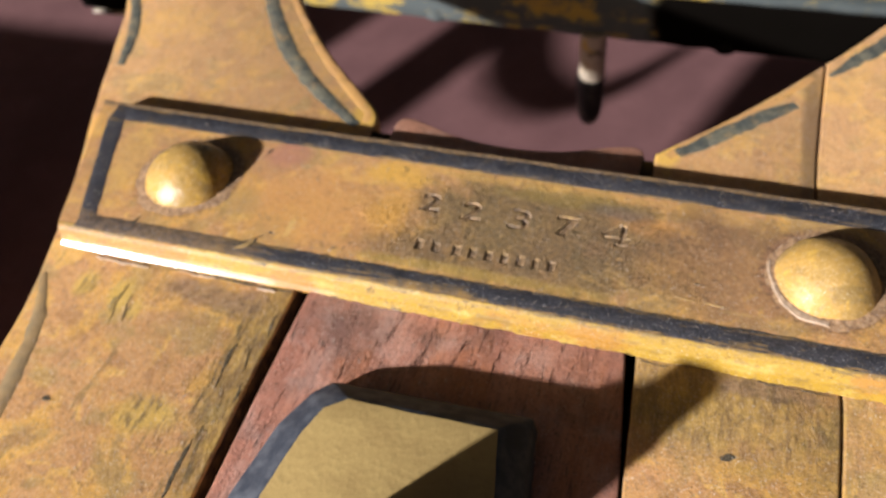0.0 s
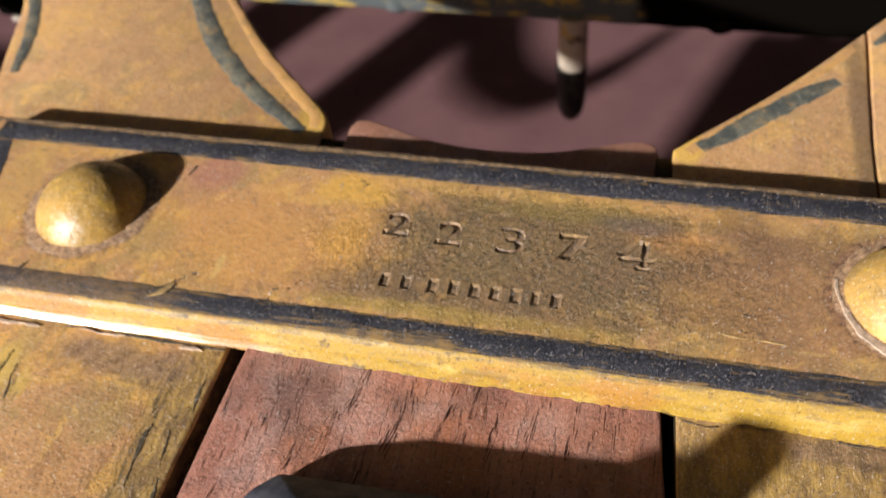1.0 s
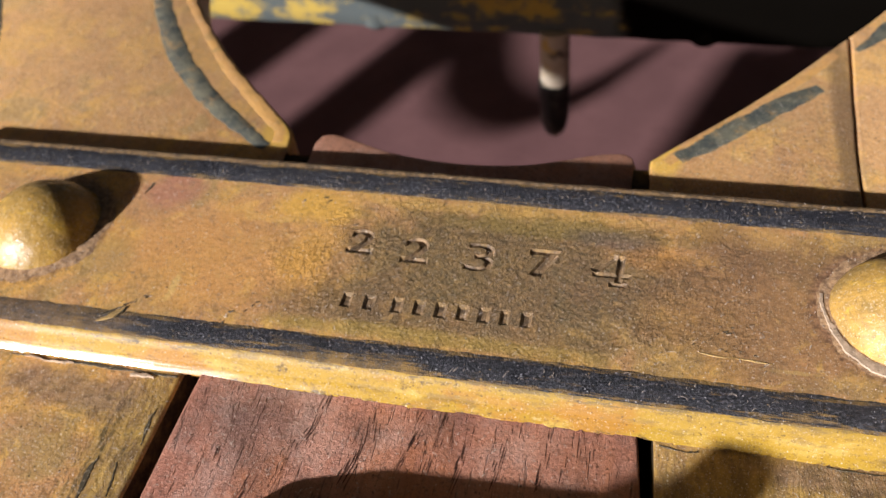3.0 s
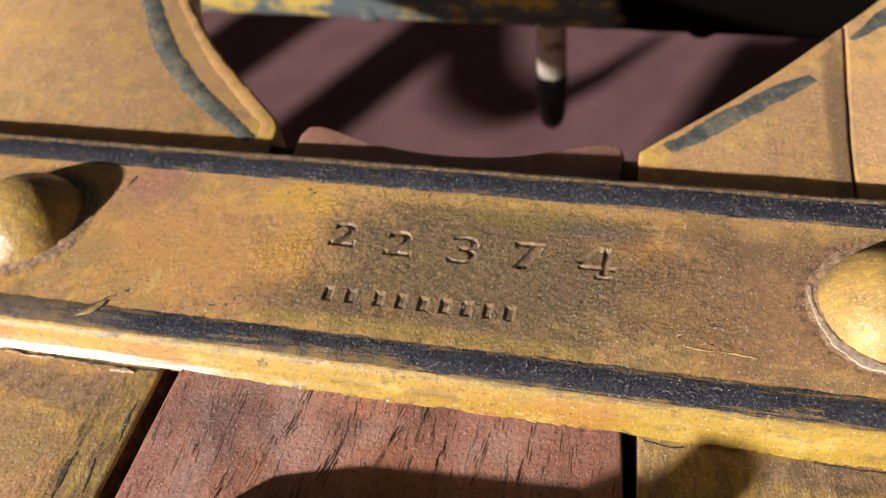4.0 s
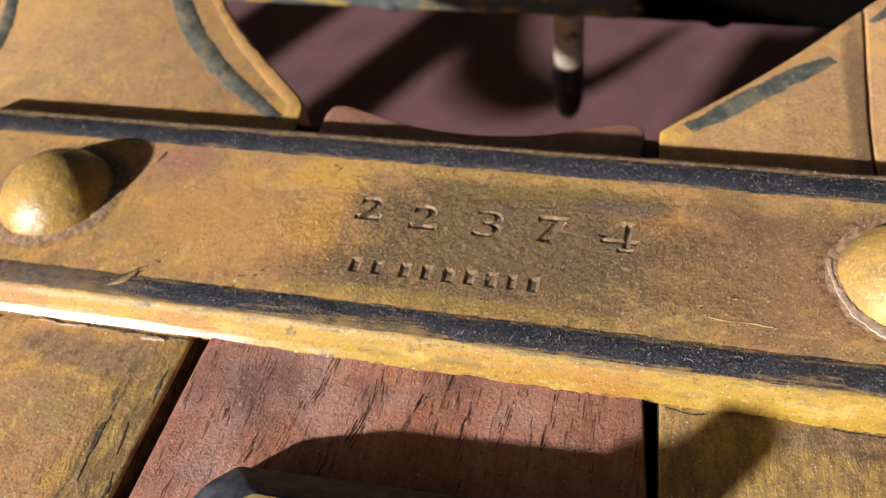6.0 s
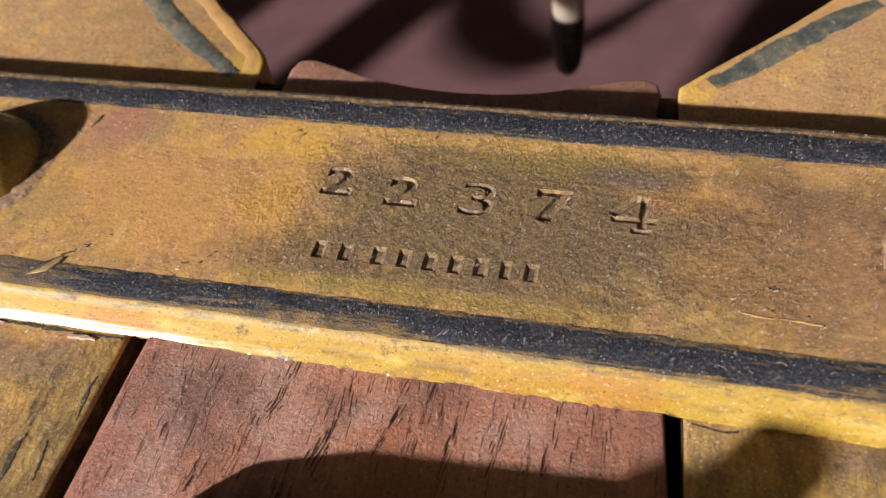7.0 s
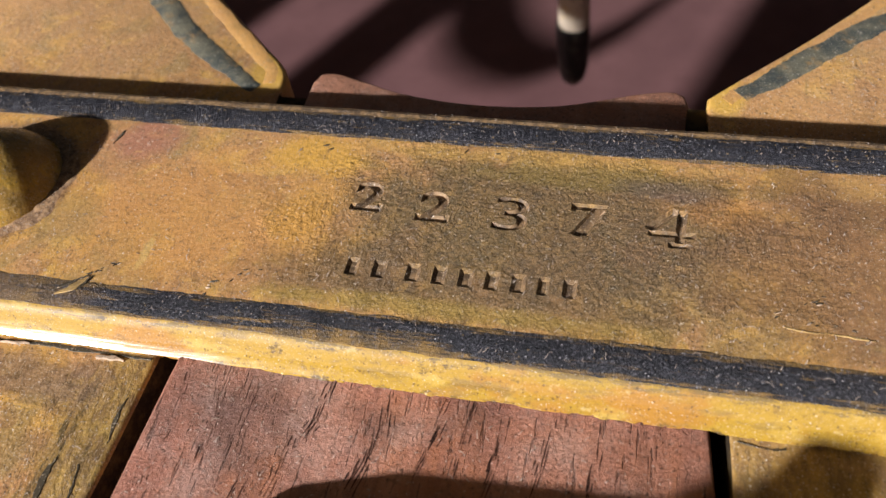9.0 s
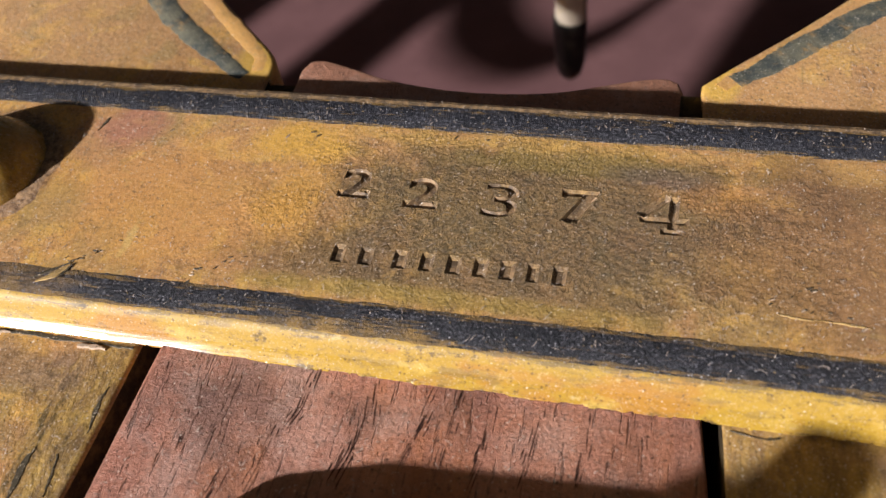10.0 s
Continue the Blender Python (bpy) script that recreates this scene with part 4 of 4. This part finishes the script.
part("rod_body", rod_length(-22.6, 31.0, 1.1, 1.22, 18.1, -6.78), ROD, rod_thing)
part("pin", lathe([(0.53, 0), (0.53, 2.2)], 24, (0.90, 17.3, -9.9), 0.03), PIN, rod_thing, "pin with chipped pale paint")
part("pin_tip", lathe([(0.0, -2.6), (0.2, -2.55), (0.4, -2.3), (0.52, -1.8), (0.57, -1.0), (0.575, 0.0), (0.3, 0.02)], 24, (0.87, 17.3, -9.9), 0.02), BLACK, rod_thing, "black lower end of the pin")
# this stud is black to match the shade coloured onto the rod here
part("stud", lathe([(0.0, -0.45), (0.4, -0.4), (0.6, -0.2), (0.65, 0.3), (0.3, 0.4)], 20, (5.9, 17.6, -7.75)), IRON, rod_thing)
part("stud", lathe([(0.0, -0.45), (0.4, -0.4), (0.6, -0.2), (0.65, 0.3), (0.3, 0.4)], 20, (-5.6, 17.6, -7.6)), ROD, rod_thing)

end_block = part("end_block", rod_length(-22.35, -14.0, 0.70, 0.60, 16.95, -8.20), IRON, rod_thing, "black iron block at the end")
# pale strips stand for the block's edges catching the light
part("lit_edge_strip", rod_length(-22.0, -14.0, 0.55, 0.09, 16.85, -8.92), PIN, end_block, "pale strip painted as a lit edge")
part("lit_edge_strip", rod_length(-22.3, -14.0, 0.62, 0.07, 17.0, -7.55), PIN, end_block, "pale strip painted as a lit edge")

# ---- unseen shapes added beside the frame to cast shadows on the floor ----
rack = thing("slat_shadow_caster", "unseen slats on legs, added to cast stripes on the floor", "rack")
ALONG = Vector((0.455, 0.890, 0))
ACROSS = Vector((0.890, -0.455, 0))


def plank(centre, half_long, half_wide, top, bottom):
    c = Vector((*centre, 0))
    return slab([c + ALONG * a * half_long + ACROSS * b * half_wide for a, b in ((-1, -1), (-1, 1), (1, 1), (1, -1))], top, bottom, 0.1)


def tube(points, radii):
    """A round bar along a line, thinner or thicker on the way."""
    line = spline(points, 0.4)
    bm = bmesh.new()
    rows = []
    for i, p in enumerate(line):
        run = (line[min(i + 1, len(line) - 1)] - line[max(i - 1, 0)]).normalized()
        side = Vector((-run.y, run.x, 0))
        f = i / (len(line) - 1) * (len(radii) - 1)
        k = min(int(f), len(radii) - 2)
        r = radii[k] + (radii[k + 1] - radii[k]) * (f - k)
        rows.append([bm.verts.new(p + r * (side * math.cos(a) + Vector((0, 0, math.sin(a))))) for a in (math.pi * j / 6 for j in range(12))])
    for a, b in zip(rows, rows[1:]):
        for j in range(12):
            bm.faces.new((a[j], a[(j + 1) % 12], b[(j + 1) % 12], b[j]))
    bm.faces.new(rows[0]), bm.faces.new(rows[-1])
    return bm


for centre, wide, top in (((-31.2, 0.0), 1.65, -2.1), ((-40.75, 0.0), 2.3, -2.1)):
    part("slat", plank(centre, 16, wide, top, top - 0.8), BOARD, rack)
    for far in (-14, -7):
        c = Vector((*centre, 0)) + ALONG * far
        part("slat_leg", lathe([(1.2, 0), (1.2, top - 0.8 - GROUND)], 20, (c.x, c.y, GROUND)), BOARD, rack)
# hook shape out of view, bent to throw the curved floor shadow
part("hook", tube([(-30.0, 8.5, -2.5), (-28.2, 5.6, -2.5), (-27.55, 2.0, -2.5), (-27.35, -0.4, -2.5), (-26.4, -2.6, -2.5), (-24.5, -3.65, -2.5), (-22.5, -2.69, -2.5), (-20.7, -0.9, -2.5), (-19.2, 1.07, -2.5), (-17.9, 2.6, -2.5)],
                  [0.8, 0.95, 1.0, 1.05, 1.1, 1.0, 0.78, 0.62, 0.46, 0.28]), IRON, rack, "unseen hook shape, added to cast a curved shadow")

# panel out of view that darkens the right of the floor
table = thing("panel_shadow_caster", "unseen panel on legs, added to shade the floor", "table")
PANEL = [(-24.3, -16.5), (-21.6, -9.4), (-19.9, -5.0), (-19.2, -3.4), (-11.5, -3.3), (-11.0, -8.0), (-10.9, -16.5)]
part("caster_panel", slab([Vector((*p, 0)) for p in PANEL], 1.0, 0.4, 0.1), BOARD, table)
for x, y in ((-21.5, -15.0), (-12.5, -15.0), (-17.8, -8.0), (-12.8, -8.0)):
    part("caster_leg", lathe([(0.8, 0), (0.8, 0.4 - GROUND)], 20, (x, y, GROUND)), BOARD, table)
# block out of view that darkens the left of the floor
crate = thing("block_shadow_caster", "unseen low block, added to shade the floor", "crate")
bm = slab([Vector(p) for p in ((-78, -40, 0), (-44.5, -40, 0), (-44.5, -2.6, 0), (-78, -2.6, 0))], -2.5, GROUND, 0.2)
part("caster_block", bm, REDWOOD, crate)

# ---- small marks and wear ----
def make_mark(name, colour):
    n = Nodes(name, 0.7)
    return n.done(speckled(n, n.mix(n.ramp(n.noise(8, 4), 0.35, 0.65), colour, tuple(0.6 * v for v in colour)), 3.0, 0.4, 0.4))


DARK_MARK, PALE_MARK, SCRAPE = make_mark("gouge_and_contact_shade", (0.075, 0.058, 0.03)), make_mark("bare_chip", (0.56, 0.42, 0.30)), make_mark("yellow_scrape", (0.55, 0.36, 0.13))
for pts, w in (
    ([(6.50, -3.98), (6.60, -3.94), (6.74, -3.90)], [0.07, 0.15, 0.04]),
    ([(-5.74, -5.76), (-5.66, -5.75), (-5.56, -5.77)], [0.08, 0.14, 0.06]),
    ([(-2.58, -3.75), (-2.62, -4.0), (-2.60, -4.35), (-2.55, -4.77)], [0.02, 0.12, 0.05, 0.02]),
    ([(-2.28, -3.80), (-2.22, -4.05), (-2.20, -4.30)], [0.02, 0.06, 0.02]),
    ([(-2.12, -4.55), (-2.09, -4.85), (-2.10, -5.1)], [0.02, 0.10, 0.03]),
    ([(-2.46, -5.75), (-2.5, -6.3), (-2.48, -7.0)], [0.02, 0.10, 0.06]),
    ([(-2.06, -2.9), (-2.10, -3.2), (-2.07, -3.5)], [0.02, 0.07, 0.02]),
    ([(-5.50, -2.92), (-5.50, -3.3), (-5.44, -3.85)], [0.01, 0.045, 0.01]),
    ([(-5.30, -3.15), (-5.24, -3.45), (-5.15, -3.78)], [0.01, 0.05, 0.01]),
    ([(4.95, -2.36), (5.15, -2.37), (5.3, -2.40), (5.45, -2.38)], [0.01, 0.04, 0.03, 0.01]),
    # last two: dark lines painted under the lip as its contact shadow
    ([(-4.9, -2.34), (-4.2, -2.35), (-3.4, -2.34), (-2.6, -2.35), (-2.02, -2.34)], [0.01, 0.04, 0.07, 0.03, 0.05]),
    ([(7.0, -2.34), (7.4, -2.35), (7.8, -2.34), (8.3, -2.36)], [0.01, 0.02, 0.03, 0.02]),
):
    part("gouge", ribbon(pts, w, TOP + 0.008 + (PROUD if pts[0][0] < 0 else 0.0), 0.05), DARK_MARK, frame_thing)
# the chip's pale colour also carries the glare on that rim
part("paint_chip", ribbon([(6.98, 0.1), (7.03, -0.35), (7.25, -0.78), (7.6, -1.08), (8.05, -1.18)], [0.03, 0.07, 0.12, 0.15, 0.08], 0.025, 0.05, 0.022), PALE_MARK, bar_thing, "pale chipped edge with painted glare round the bolt head")
for pts, w in (([(-2.75, -2.42), (-2.55, -2.40), (-2.36, -2.41)], [0.03, 0.07, 0.03]), ([(-4.6, -2.36), (-4.2, -2.37), (-3.75, -2.36)], [0.01, 0.04, 0.015]), ([(-6.6, -2.40), (-6.0, -2.42), (-5.3, -2.40)], [0.015, 0.06, 0.02])):
    part("paint_chip", ribbon(pts, w, TOP + 0.03 + PROUD, 0.06, 0.035), PALE_MARK, frame_thing)
part("gouge", ribbon([(-5.95, -1.72), (-5.90, -1.6), (-5.84, -1.48)], [0.03, 0.06, 0.02], 0.014, 0.02), DARK_MARK, bar_thing)
part("gouge", ribbon([(-3.90, 0.82), (-3.86, 0.96), (-3.84, 1.1)], [0.02, 0.06, 0.03], 0.01, 0.02), DARK_MARK, bar_thing)
# trails of small pits where the paint has broken away, and a lifted flake in the stripe
rng = random.Random(11)
for a, b, count in (((-3.15, -1.5), (-2.36, -0.95), 13), ((-1.5, -1.53), (-0.85, -1.1), 10), ((5.3, -0.97), (6.3, -1.22), 10), ((5.3, -1.0), (5.9, -0.65), 9), ((-4.2, 0.9), (3.0, 1.2), 9)):
    for i in range(count):
        f = rng.random()
        x, y = a[0] + (b[0] - a[0]) * f + rng.gauss(0, 0.03), a[1] + (b[1] - a[1]) * f + rng.gauss(0, 0.035)
        size, turn = rng.uniform(0.015, 0.045), rng.uniform(-0.2, 1.0)
        dx, dy = size * math.cos(turn), size * math.sin(turn)
        part("pit", ribbon([(x - dx, y - dy), (x, y), (x + dx, y + dy)], [0.008, size, 0.008], 0.008, 0.015, 0.01), rng.choice((DARK_MARK, DARK_MARK, PALE_MARK)), bar_thing)
part("paint_flake", ribbon([(-3.42, -1.86), (-3.24, -1.74), (-3.10, -1.60)], [0.03, 0.11, 0.04], 0.02, 0.03), SCRAPE, bar_thing, "ochre flake showing through the stripe")
for pts in ([(-3.50, -1.82), (-3.3, -1.67), (-3.1, -1.53)], [(-3.16, -1.74), (-3.09, -1.64), (-3.06, -1.54)]):
    part("gouge", ribbon(pts, [0.02, 0.045, 0.03], 0.022, 0.03), DARK_MARK, bar_thing)
part("scratch", ribbon([(5.36, -1.13), (5.58, -1.16), (5.83, -1.16), (6.11, -1.18), (6.3, -1.2)], [0.004, 0.022, 0.008, 0.026, 0.004], 0.008, 0.03), SCRAPE, bar_thing, "pale scratch in the ochre paint")
# ---- lint and dust fibres lying on the frame ----
bm = bmesh.new()
rng = random.Random(5)
for i in range(7000):
    x, y = rng.uniform(-8.5, 10), rng.uniform(-7.0, 6.5)
    if -2.25 < y < 1.85:
        z = 0.006 if abs(y + 0.2) < 1.35 else Z + 0.006
        if min(math.hypot(x + 5.36, y + 0.12), math.hypot(x - 8.03, y + 0.12)) < 1.05:
            continue
        if not bar_x(y, 0) + 0.1 < x < bar_x(y, 1) - 0.1 or y < NEAR + 0.35:
            continue
    elif -1.6 < x < 4.3 and -4.2 < y < -2.45:
        z = TOP - 0.012 - 0.027 * (x - 1.5)
    elif (-6.8 < x < -2.1 and y < -2.45) or (5.3 < x < 8.2 and y < -2.45) or (-8.4 < x < -6.0 and y > 2.1) or (6.2 < x < 7.7 and 2.1 < y < 4.3):
        z = TOP + 0.008 + (PROUD if x < 0 else 0.0)
    else:
        continue
    a, long = rng.uniform(0, math.pi), rng.uniform(0.015, 0.10) * rng.uniform(0.3, 1.3)
    bend = rng.uniform(-1.2, 1.2)
    wide = rng.uniform(0.0016, 0.0046)
    last = None
    p = Vector((x, y, z))
    for k in range(5):
        d = Vector((math.cos(a), math.sin(a), 0))
        q = Vector((-d.y, d.x, 0)) * wide
        lift = Vector((0, 0, 0.012 * math.sin(k / 4 * math.pi)))
        pair = (bm.verts.new(p + q + lift), bm.verts.new(p - q + lift))
        if last:
            bm.faces.new((last[0], last[1], pair[1], pair[0]))
        last, p, a = pair, p + d * long / 4, a + bend / 4
tagged(part("lint", bm, make_mark("pale_lint", (0.62, 0.52, 0.44))), "pale lint and dust fibres lying on the paint", "dust", kind="stuff")
